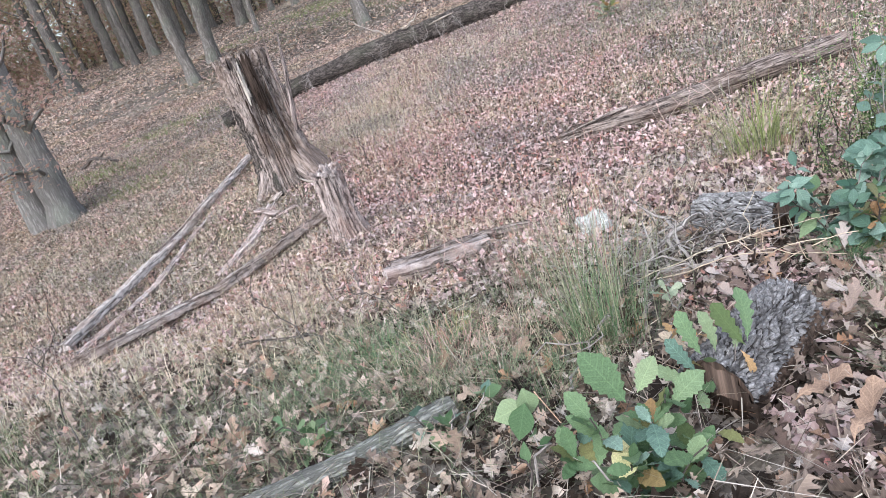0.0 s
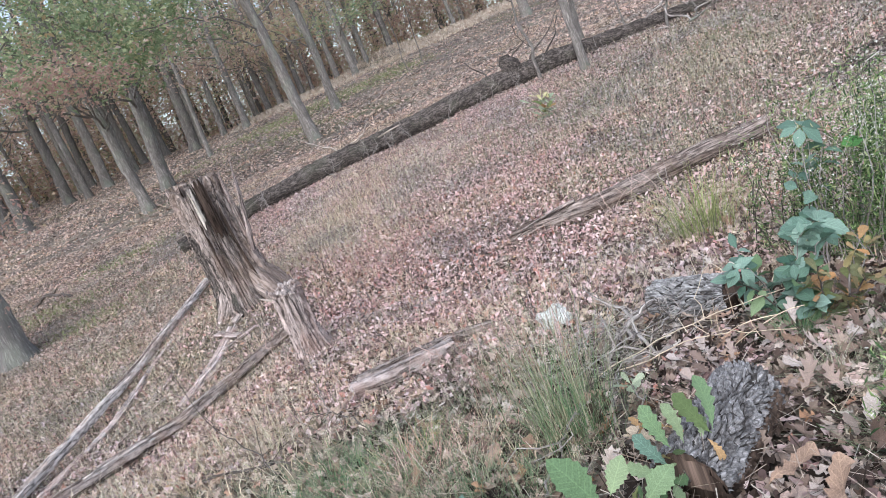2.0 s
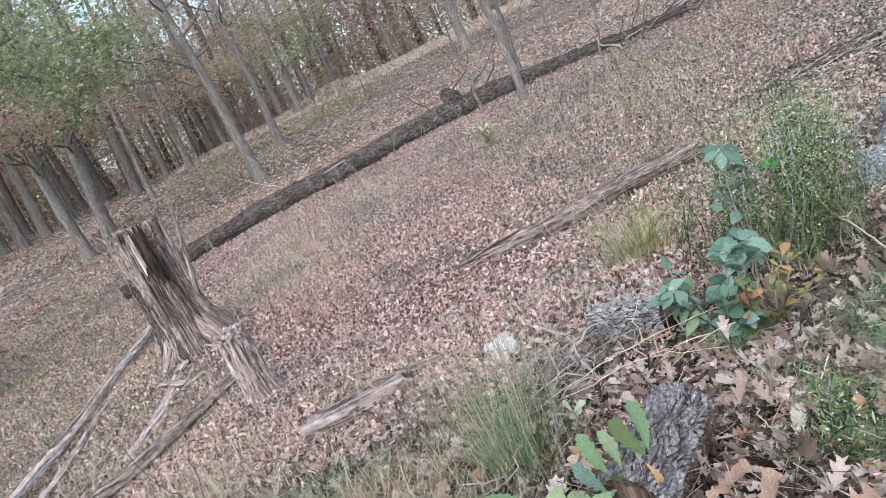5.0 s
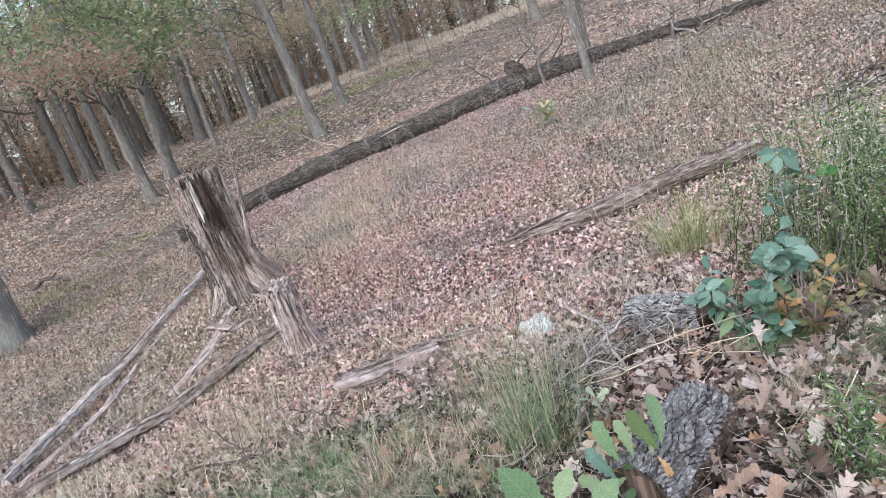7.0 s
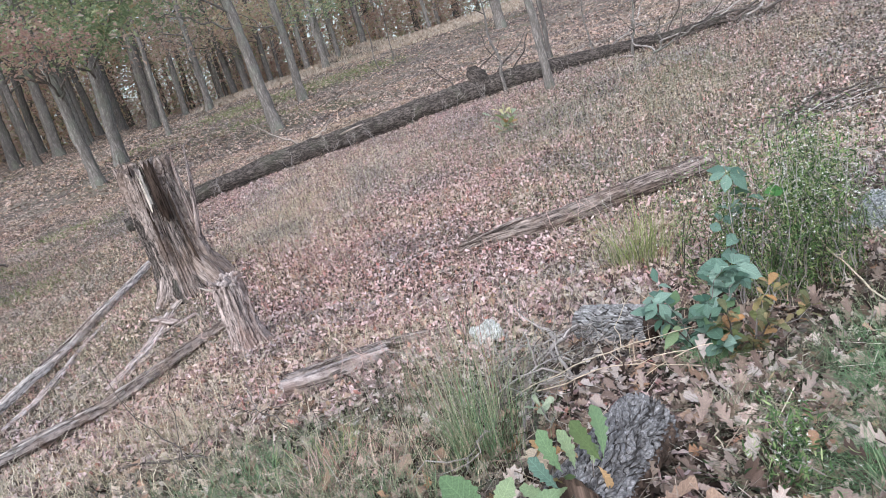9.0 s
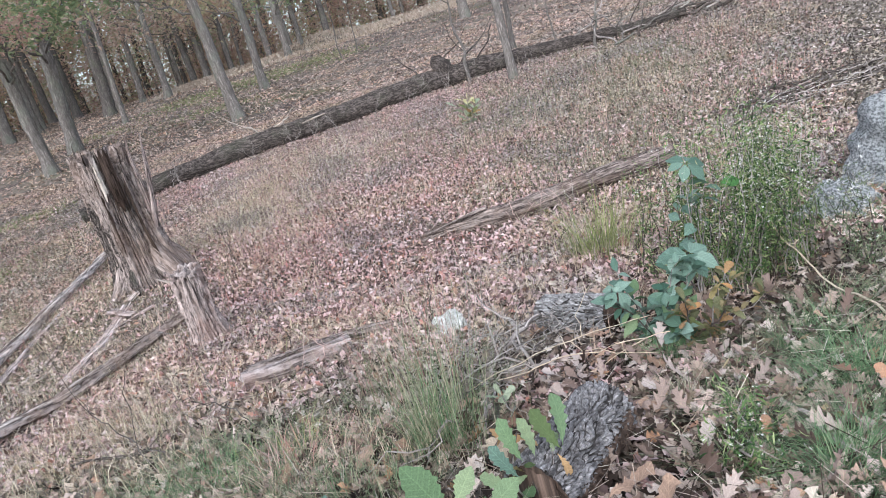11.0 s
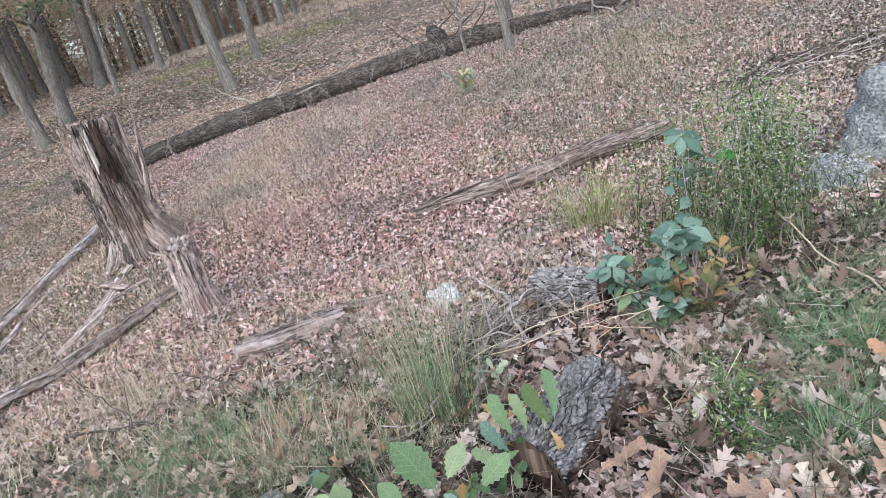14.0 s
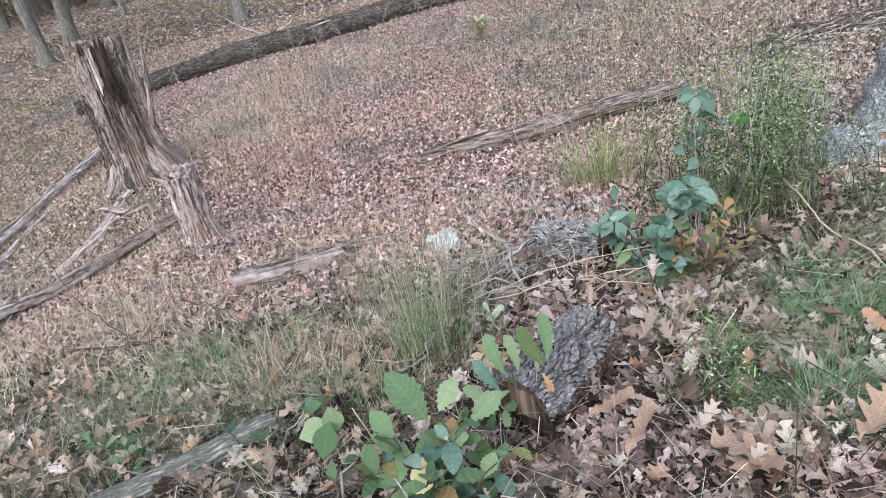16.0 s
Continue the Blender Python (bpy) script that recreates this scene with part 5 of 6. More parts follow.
def tuft(label, x, y, spread, count, tall, mat_, seed, lean=(0.1, 0.9), width=(0.0015, 0.003), name="grass_clump"):
    r = np.random.default_rng(seed)
    gx_, gy_ = x + r.normal(0, spread, count), y + r.normal(0, spread, count)
    out = np.arctan2(gy_ - y, gx_ - x) + r.normal(0, 0.8, count)
    g = blades(Geo(), on_ground(gx_, gy_, -0.01), r.uniform(*tall, count), r.uniform(*lean, count), out, r.uniform(*width, count), 4)
    ob = part(name, g, mat_, smooth=False)
    return tagged(ob, label, "grass", "grass clumps", kind="stuff")


TUFTS = [(0.04, 2.1, 0.08, 150, (0.2, 0.6), TALLGRASS, (0.1, 0.9)), (0.07, 2.25, 0.11, 90, (0.3, 0.75), SEDGE, (0.0, 0.6)), (-0.1, 2.7, 0.18, 90, (0.2, 0.6), SEDGE, (0.0, 0.7)), (0.04, 2.06, 0.07, 190, (0.12, 0.48), FRESHGRASS, (0.1, 1.0)), (-0.18, 2.85, 0.16, 40, (0.3, 0.75), PINKSTRAW, (0.0, 0.4))]
for k, (x, y, s, n, h, m, bend) in enumerate(TUFTS):
    tuft("tall clump of olive grass with dry seed stems", x, y, s, n, h, m, 50 + k, bend, (0.0009, 0.0018))
for k, (x, y, s, n) in enumerate([(1.45, 4.5, 0.12, 150), (1.54, 4.75, 0.13, 130), (1.36, 4.6, 0.12, 90)]):
    tuft("yellow-green clump of tall grass beside the fallen log", x, y, s, n, (0.2, 0.62), SEDGE if k == 2 else LIMEGRASS, 60 + k, (0.1, 1.0), (0.0016, 0.0036))
GREENS = [(0.86, 1.87, 0.07, 150, SEDGE), (0.95, 1.59, 0.06, 190, GREENBLADE), (1.38, 2.12, 0.08, 200, GREENBLADE), (1.28, 1.73, 0.08, 300, FRESHGRASS), (1.36, 1.66, 0.08, 260, FRESHGRASS), (1.46, 1.85, 0.1, 260, FRESHGRASS), (0.98, 1.27, 0.06, 300, FRESHGRASS), (1.05, 1.33, 0.06, 260, FRESHGRASS), (0.98, 2.35, 0.05, 200, FRESHGRASS), (1.12, 2.0, 0.07, 110, SEDGE), (1.18, 1.5, 0.06, 160, GREENBLADE), (1.7, 2.35, 0.12, 240, GREENBLADE), (1.55, 2.1, 0.08, 160, FRESHGRASS), (0.78, 1.4, 0.05, 110, GREENBLADE), (1.22, 1.2, 0.07, 200, FRESHGRASS), (1.9, 2.2, 0.12, 200, GREENBLADE)]
for k, (x, y, s, n, m) in enumerate(GREENS):
    tuft("fresh green grass clump growing among fallen leaves" if m is FRESHGRASS else "low green grass clump growing among fallen leaves", x, y, s * 0.75, int(n * 1.3), (0.06, 0.18), m, 70 + k, (0.5, 1.4), (0.0009, 0.0018))
for k, (x, y, s, n, m, h, what) in enumerate([(-0.75, 2.15, 0.12, 170, FRESHGRASS, (0.06, 0.2), "fresh green grass clump growing among fallen leaves"), (-0.9, 2.3, 0.12, 170, FRESHGRASS, (0.06, 0.2), "fresh green grass clump growing among fallen leaves"), (-0.62, 2.42, 0.1, 120, LIMEGRASS, (0.08, 0.22), "yellow-green grass clump growing among dry stems"), (-1.1, 2.15, 0.12, 120, GREENBLADE, (0.06, 0.18), "low green grass clump growing among fallen leaves"), (-0.95, 2.84, 0.12, 160, GREENBLADE, (0.06, 0.2), "low green grass clump growing among fallen leaves"), (-1.0, 2.47, 0.12, 220, FRESHGRASS, (0.06, 0.2), "fresh green grass clump growing among fallen leaves"), (-0.72, 2.74, 0.1, 140, GREENBLADE, (0.06, 0.18), "low green grass clump growing among fallen leaves"), (-0.52, 2.26, 0.13, 260, PINKSTRAW, (0.08, 0.22), "matted clump of reddish dry grass"), (-0.62, 2.1, 0.1, 160, STRAW, (0.08, 0.2), "matted clump of straw-coloured dry grass"), (-1.58, 3.45, 0.12, 70, STRAW, (0.3, 0.7), "tall yellow dry grass stems beside the rails"), (-1.9, 3.7, 0.12, 40, STRAW, (0.25, 0.6), "tall yellow dry grass stems beside the rails"), (0.03, 2.4, 0.12, 34, TALLGRASS, (0.55, 0.95), "tall seeding grass stems rising from the clump"), (0.1, 2.6, 0.14, 26, PINKSTRAW, (0.5, 0.9), "tall seeding grass stems rising from the clump"), (-0.2, 2.9, 0.2, 10, STRAW, (0.35, 0.75), "tall seeding grass stems rising from the clump"), (-2.45, 2.15, 0.08, 40, TALLGRASS, (0.25, 0.6), "clump of long pale green grass blades"), (-1.95, 2.1, 0.12, 9, TALLGRASS, (0.4, 0.8), "few long green grass blades on the bank"), (-1.6, 1.95, 0.1, 6, TALLGRASS, (0.35, 0.7), "few long green grass blades on the bank")]):
    tuft(what, x, y, s, n, h, m, 600 + k, (0.05, 0.45) if h[1] > 0.5 else (0.3, 1.3), (0.001, 0.0019))
for k, (x, y, s, m) in enumerate([(-0.3, 1.85, 0.09, GREENBLADE), (-0.2, 1.75, 0.08, GREENBLADE), (-0.42, 1.95, 0.1, GREENBLADE), (-0.08, 1.95, 0.08, STRAW), (-0.45, 2.35, 0.16, GREENBLADE), (-0.7, 2.15, 0.18, GREENBLADE), (-0.95, 1.95, 0.18, GREENBLADE), (-0.3, 2.05, 0.12, STRAW), (-0.25, 2.3, 0.1, STRAW), (-1.3, 1.9, 0.2, GREENBLADE), (-1.6, 1.8, 0.2, SEDGE), (-0.75, 2.6, 0.2, SEDGE), (-1.2, 2.4, 0.2, SEDGE), (-0.35, 3.0, 0.2, SEDGE), (-1.95, 2.1, 0.25, SEDGE), (-1.5, 2.8, 0.25, STRAW), (-1.75, 4.1, 0.12, STRAW), (-1.6, 3.75, 0.14, STRAW), (-0.55, 1.75, 0.12, GREENBLADE), (-2.4, 2.4, 0.25, SEDGE), (-2.6, 3.0, 0.3, STRAW)]):
    what = {GREENBLADE: "low green grass clump growing among fallen leaves", STRAW: "clump of straw-coloured dry grass", SEDGE: "low olive grass mixed with dry stems"}[m]
    tuft(what, x, y, s, 170 if m is not STRAW else 110, (0.05, 0.19) if m is not STRAW else (0.06, 0.2), m, 90 + k, (0.2, 1.2), (0.001, 0.002))

# drifts of reddish stems among the leaves and of straw beyond the stump
for k, (cx, cy, sx, sy, n, m, h, what) in enumerate([(-1.35, 7.5, 0.5, 0.7, 1600, PINKSTRAW, (0.05, 0.2), "thin reddish dead weed stems standing in the leaves"), (-0.6, 5.7, 0.5, 0.45, 700, PINKSTRAW, (0.04, 0.15), "thin reddish dead weed stems standing in the leaves"), (0.3, 7.9, 0.9, 0.8, 1600, PINKSTRAW, (0.05, 0.18), "thin reddish dead weed stems standing in the leaves"), (-1.9, 9.6, 0.6, 1.4, 6500, STRAW, (0.06, 0.24), "straw-coloured dead grass beyond the stump"), (-1.0, 11.6, 0.9, 0.8, 2600, STRAW, (0.06, 0.22), "straw-coloured dead grass beyond the stump"), (-4.0, 7.2, 0.7, 1.2, 2600, SEDGE, (0.04, 0.14), "short tan and olive grass on the open ground"), (-6.0, 8.6, 1.2, 1.5, 5000, SEDGE, (0.05, 0.15), "short tan and olive grass on the open ground"), (-6.2, 8.0, 1.2, 1.5, 3000, STRAW, (0.05, 0.16), "straw-coloured dead grass on the open ground"), (-2.9, 4.0, 0.6, 0.5, 1300, STRAW, (0.05, 0.2), "straw-coloured dead grass on the open ground"), (2.4, 9.0, 1.0, 1.0, 1800, STRAW, (0.05, 0.2), "straw-coloured dead grass among leaves"), (1.2, 10.6, 1.4, 1.3, 4000, SEDGE, (0.05, 0.2), "thin olive and tan stems among leaves"), (3.6, 9.5, 1.5, 2.2, 8000, SEDGE, (0.06, 0.24), "thin olive and tan stems among leaves"), (2.1, 7.4, 0.8, 0.7, 1500, SEDGE, (0.05, 0.2), "thin olive and tan stems among leaves")]):
    r = np.random.default_rng(650 + k)
    x, y = cx + sx * r.normal(0, 1, n), cy + sy * r.normal(0, 1, n)
    grass("dry_grass", what, m, x, y, h, (0.1, 1.0), (0.0018, 0.0042), 660 + k, 2)

r = np.random.default_rng(23)
x, y = r.uniform(-11, 18, 34000), r.uniform(38, 50, 34000)
grass("dry_grass", "pale faded dead grass along the crest", CRESTGRASS, x, y, (0.1, 0.3), (0.4, 1.2), (0.014, 0.028), 38, 2)
for k, (mx_, my_, rx_, ry_, n) in enumerate([(-6.8, 31.0, 2.2, 2.4, 2300), (-4.2, 31.5, 2.2, 2.6, 2300), (-1.5, 32.0, 2.2, 2.4, 2200), (-5.0, 24.0, 1.5, 1.8, 700), (-8.3, 12.6, 1.2, 0.5, 900), (-7.6, 14.8, 1.0, 0.5, 700), (-6.6, 11.0, 0.8, 0.4, 500), (-9.5, 25.5, 1.4, 1.2, 800)]):
    r = np.random.default_rng(500 + k)
    grass("moss_patch", "low green mossy growth on the woodland floor", MOSS, mx_ + rx_ * r.normal(0, 0.6, n), my_ + ry_ * r.normal(0, 0.6, n), (0.05, 0.12), (0.3, 1.2), (0.01, 0.025), 510 + k, 2)

# ---- broadleaf plants ----
def leaf_mesh(plate, length, curl, fold, name="leaf"):
    v, q = plate
    v = v.copy() * length
    v[:, 2] = curl * v[:, 0] ** 2 / length + fold * np.abs(v[:, 1]) + 0.04 * length * np.sin(v[:, 0] / length * 26) * np.abs(v[:, 1]) / (0.3 * length)
    return Geo().add(v, q, v[:, :2]).mesh(name)


def plant(name, label, category, at, stems, plate, leaf, count, mats, seed, group="", upright=0.5, low=0.15, droop=-0.5):
    """Stems with single leaves set along them, each leaf a part."""
    r = np.random.default_rng(seed)
    ob = thing(name, label, category, at, group)
    kinds = []
    for m in mats:
        for c in (droop, droop * 0.3, 0.1):
            me = leaf_mesh(plate, 1.0, c, 0.25)
            me.materials.append(m)
            kinds.append(me)
    lines, stalks = [], []
    for k, (dx, dy, h) in enumerate(stems):
        line = wander((0, 0, -0.02), (dx, dy, h), 8, 0.05, seed * 7 + k)
        stalks.append(part("stem", Geo().tube(line, np.linspace(0.0045, 0.0018, 8), 6), DARKTWIG if k % 2 else TWIG, ob))
        lines.append(line)
    for k in range(count):
        line = lines[k % len(lines)]
        f = r.uniform(low, 1)
        p = np.array([np.interp(f, np.linspace(0, 1, 8), line[:, i]) for i in range(3)])
        yaw = 2.4 * k + r.normal(0, 0.5)
        s = r.uniform(*leaf)
        o = part("leaf", kinds[int(r.integers(0, len(kinds)))], None, stalks[k % len(stalks)])
        o.matrix_basis = Matrix.Translation(p) @ Euler((r.normal(0, 0.45), -r.normal(upright, 0.4), yaw)).to_matrix().to_4x4() @ Matrix.Diagonal((s, s * r.uniform(0.85, 1.15), s, 1))
    return ob


def set_leaf(ob, plate, base, tip, m, face=(0.0, -0.55, 0.85), curl=-0.25, wide=1.0):
    """One leaf of a plant, from its stalk to its tip, with its upper side turned to face."""
    base, tip = Vector(base), Vector(tip)
    x = tip - base
    size = x.length
    x.normalize()
    z = Vector(face) - x * x.dot(Vector(face))
    z.normalize()
    y = z.cross(x)
    me = leaf_mesh(plate, 1.0, curl, 0.22)
    me.materials.append(m)
    o = part("leaf", me, None, ob)
    o.matrix_basis = Matrix.Translation(base - Vector(ob.location)) @ Matrix((x, y, z)).transposed().to_4x4() @ Matrix.Diagonal((size, size * wide, size, 1))
    return o


def whorl(ob, plate, centre, count, size, m, seed, dip=0.25):
    """Leaves spread like a star round the top of a stem."""
    r = np.random.default_rng(seed)
    c = np.array(centre)
    for k in range(count):
        a = 6.28 * k / count + r.normal(0, 0.15)
        l = size * r.uniform(0.75, 1.15)
        way = math.cos(a) * np.array([1.0, 0.0, 0.0]) + math.sin(a) * np.array([0.0, 0.8, 0.6])
        set_leaf(ob, plate, c + 0.01 * way, c + l * (way + r.normal(-dip, 0.12) * np.array([0.0, -0.6, 0.8])), m, (0, -0.6, 0.8), -0.2, 1.05)


LOBED = leaf_plate([0.01, 0.015, 0.05, 0.09, 0.07, 0.12, 0.17, 0.12, 0.17, 0.23, 0.16, 0.21, 0.26, 0.18, 0.2, 0.22, 0.13, 0.12, 0.02], sweep=0.12)
low_plant = plant("broadleaf_plant", "leafy green plant with broad leaves at the foot of the bank", "plant", gp(0.0, 1.24), [(0.05, 0.0, 0.2), (-0.08, 0.06, 0.2), (0.1, 0.06, 0.22), (-0.02, -0.08, 0.15), (-0.14, 0.02, 0.13), (0.15, -0.04, 0.14), (0.2, 0.04, 0.11)], TOOTHED, (0.035, 0.105), 120, [GREENLEAF, GREENLEAF, TEAL, GREENLEAF, GREENLEAF, YELLOWLEAF], 5, droop=-0.4)
for base, tip, m in [((0.01, 1.3, 0.86), (-0.045, 1.32, 0.995), GREENLEAF), ((0.04, 1.3, 0.88), (0.09, 1.32, 0.95), GREENLEAF), ((0.11, 1.3, 0.83), (0.19, 1.32, 0.89), GREENLEAF)]:
    set_leaf(low_plant, TOOTHED, base, tip, m, (0.1, -0.55, 0.8), -0.35, 1.1)
for base, tip in [((-0.02, 1.25, 0.8), (-0.035, 1.2, 0.735)), ((0.0, 1.22, 0.79), (-0.05, 1.19, 0.75))]:
    set_leaf(low_plant, BROAD, base, tip, YELLOWPALE, (0.0, -0.6, 0.8), -0.1, 1.2)
pair = plant("broadleaf_plant", "small green seedling with two rounded leaves", "plant", gp(-0.25, 1.33), [(0.03, -0.02, 0.2), (-0.02, 0.0, 0.14)], BROAD, (0.03, 0.05), 5, [GREENLEAF, TEAL], 15, low=0.5)
for base, tip in [((-0.215, 1.31, 0.91), (-0.3, 1.3, 0.895)), ((-0.212, 1.31, 0.955), (-0.205, 1.3, 0.88)), ((-0.215, 1.3, 0.92), (-0.25, 1.25, 0.86))]:
    set_leaf(pair, BROAD, base, tip, GREENLEAF, (0.0, -0.7, 0.7), -0.2, 1.25)
plant("broadleaf_plant", "low green seedlings with rounded leaves in the grass", "plant", gp(-0.52, 1.66), [(0.05, 0.0, 0.1), (-0.1, 0.0, 0.12), (0.15, 0.05, 0.1)], BROAD, (0.05, 0.085), 14, [GREENLEAF, TEAL], 6)
plant("broadleaf_plant", "low green seedlings with rounded leaves in the grass", "plant", gp(-0.98, 1.78), [(0.06, 0.02, 0.09), (-0.12, 0.0, 0.1), (0.12, -0.05, 0.08), (-0.05, 0.1, 0.1)], LOBED, (0.05, 0.08), 22, [GREENLEAF], 7)
oak = plant("oak_seedling", "young oak seedling with lobed yellow-green leaves", "seedling", gp(0.27, 1.52), [(0.05, -0.02, 0.2), (-0.04, -0.02, 0.18), (-0.07, 0.0, 0.12)], LOBED, (0.05, 0.09), 9, [GREENLEAF, YELLOWLEAF], 8, upright=0.7, low=0.5)
for base, tip, m in [((0.345, 1.5, 0.8), (0.29, 1.52, 0.905), YELLOWLEAF), ((0.35, 1.5, 0.81), (0.385, 1.53, 0.93), GREENLEAF), ((0.27, 1.5, 0.8), (0.275, 1.49, 0.905), GREENLEAF), ((0.235, 1.5, 0.8), (0.195, 1.5, 0.91), GREENLEAF), ((0.215, 1.49, 0.76), (0.16, 1.48, 0.85), TEAL), ((0.2, 1.48, 0.74), (0.12, 1.48, 0.79), GREENLEAF), ((0.33, 1.5, 0.79), (0.36, 1.46, 0.74), ORANGELEAF), ((0.19, 1.47, 0.72), (0.15, 1.45, 0.67), GREENLEAF)]:
    set_leaf(oak, LOBED, base, tip, m, (0.45 if tip[0] > base[0] else -0.3, -0.75, 0.5), -0.45, 0.85)
plant("oak_seedling", "withered oak seedling with pale tan lobed leaves", "seedling", gp(0.22, 1.62), [(0.0, 0.0, 0.24), (0.03, 0.02, 0.2)], LOBED, (0.05, 0.08), 7, [PALELEAF, ORANGELEAF], 19, upright=0.7, low=0.6)
plant("seedling", "small seedling with pale rounded leaves", "seedling", gp(0.27, 2.05), [(0.0, 0.0, 0.16)], LOBED, (0.04, 0.065), 7, [PALEGREEN], 9, low=0.7)
sapling = plant("oak_sapling", "bushy sapling with bluish green leaves", "sapling", gp(1.04, 2.52), [(0.16, 0.06, 0.34), (-0.16, 0.05, 0.3), (0.2, 0.0, 0.32), (0.02, -0.1, 0.24), (-0.1, 0.12, 0.34), (0.04, -0.14, 0.14)], BROAD, (0.045, 0.1), 150, [TEAL, TEAL, DEEPTEAL, TEAL, GREENLEAF], 10, upright=0.25, droop=-0.35)
whorl(sapling, BROAD, (1.25, 2.6, 0.77), 9, 0.14, TEAL, 3)
whorl(sapling, BROAD, (0.9, 2.56, 0.72), 5, 0.085, TEAL, 4, 0.35)
whorl(sapling, BROAD, (1.08, 2.5, 0.68), 6, 0.09, DEEPTEAL, 5, 0.3)
plant("yellowing_shrub", "low shrub with yellowing olive leaves", "shrub", gp(1.2, 2.4), [(0.1, 0.0, 0.28), (-0.1, -0.05, 0.25), (0.2, -0.1, 0.2), (0.0, -0.15, 0.22), (0.15, 0.1, 0.26), (-0.16, 0.0, 0.2)], LOBED, (0.04, 0.08), 150, [OLIVELEAF, OLIVELEAF, OLIVELEAF, YELLOWLEAF, OLIVELEAF, ORANGELEAF], 11, low=0.05)
plant("seedling", "small yellow-leaved seedling standing in the leaf litter", "seedling", gp(1.55, 10.6), [(0.05, 0.0, 0.5), (-0.15, 0.0, 0.42), (0.16, 0.0, 0.34)], LOBED, (0.1, 0.2), 40, [PALEGREEN, YELLOWPALE, YELLOWLEAF], 12)


weed = plant("tall_weed", "tall weed with large bluish green leaves at its top", "plant", gp(1.44, 2.95), [(0.02, 0.0, 0.66), (-0.05, 0.02, 0.5), (0.1, 0.0, 0.6)], BROAD, (0.06, 0.11), 20, [TEAL, TEAL, DEEPTEAL], 17, upright=0.1, low=0.45)
whorl(weed, BROAD, (1.45, 2.94, 1.07), 6, 0.1, TEAL, 7)
set_leaf(weed, BROAD, (1.6, 2.93, 0.93), (1.7, 2.92, 0.925), BRIGHTLEAF, (0, -0.6, 0.8), -0.1, 1.2)


def aster(label, at, count, tall, spread, seed, mats, bloom=0.02):
    """A stand of thin branching stems with small leaves and white flower heads."""
    r = np.random.default_rng(seed)
    ob = thing("aster_plant", label, "flowering plant", at, "white asters")
    lg, fg, = Geo(), Geo()
    lp, fp = [], []
    for k in range(count):
        a, d = r.uniform(0, 6.28), spread * math.sqrt(r.uniform(0, 1))
        base = np.array([math.cos(a) * d, math.sin(a) * d, 0.0])
        h = tall * r.uniform(0.65, 1.05)
        line = wander(base, base * 1.35 + (r.normal(0, 0.05), r.normal(0, 0.05), h), 9, 0.07, seed * 97 + k)
        part("stem", Geo().tube(line, np.linspace(0.0035, 0.001, 9), 5), mats[2], ob)
        for f in np.linspace(0.04, 1.0, 76):
            p = np.array([np.interp(f, np.linspace(0, 1, 9), line[:, i]) for i in range(3)])
            lp += [p + r.normal(0, 0.015 + 0.03 * f, 3), p + r.normal(0, 0.015 + 0.045 * f, 3)]
        for _ in range(14):
            f = 1.03 - 0.6 * r.uniform(0, 1) ** 1.6
            p = np.array([np.interp(f, np.linspace(0, 1, 9), line[:, i]) for i in range(3)])
            fp.append(p + r.normal(0, 0.045, 3))
    lp, fp = np.array(lp), np.array(fp)
    n = len(lp)
    scatter(lg, SLIM, lp, r.uniform(0.016, 0.042, n), r.uniform(0, 6.28, n), r.normal(-0.2, 0.6, n), r.normal(0, 0.6, n), r.normal(0, 0.6, n), r.uniform(0, 0.6, n))
    part("foliage", lg, mats[0], ob, kind="stuff", smooth=False)
    n = len(fp)
    for turn in (0.0, 1.05, 2.1):
        scatter(fg, SLIM, fp, bloom * r.uniform(0.6, 1.3, n), np.full(n, turn), r.normal(0, 0.3, n), r.normal(0, 0.3, n), np.full(n, 0.5), np.full(n, 0.2))
    part("blossom", fg, mats[1], ob, "small white flower heads", kind="stuff", smooth=False)
    return ob


WHITE = leafy("white_petals", [(0.0, (0.6, 0.58, 0.5)), (1.0, (0.8, 0.8, 0.76))], 0.7)
for k, (x, y, n, h) in enumerate([(1.6, 3.0, 26, 0.85), (1.78, 3.15, 26, 0.9), (1.95, 3.0, 22, 0.85), (1.55, 3.4, 16, 0.7), (2.1, 3.3, 16, 0.8)]):
    aster("tall bushy green aster with small white flowers", gp(x, y), n, h, 0.17, 140 + k, (ASTERLEAF, WHITE, DARKTWIG if k % 2 else TWIG), 0.015)
aster("thin dark wilted weed with sparse leaves", gp(2.15, 2.75), 7, 0.5, 0.06, 150, (GREENBLADE, WHITE, DARKTWIG))
aster("low white aster sprawling in the grass", gp(0.82, 1.5), 4, 0.13, 0.1, 151, (ASTERLEAF, WHITE, TWIG), 0.011)

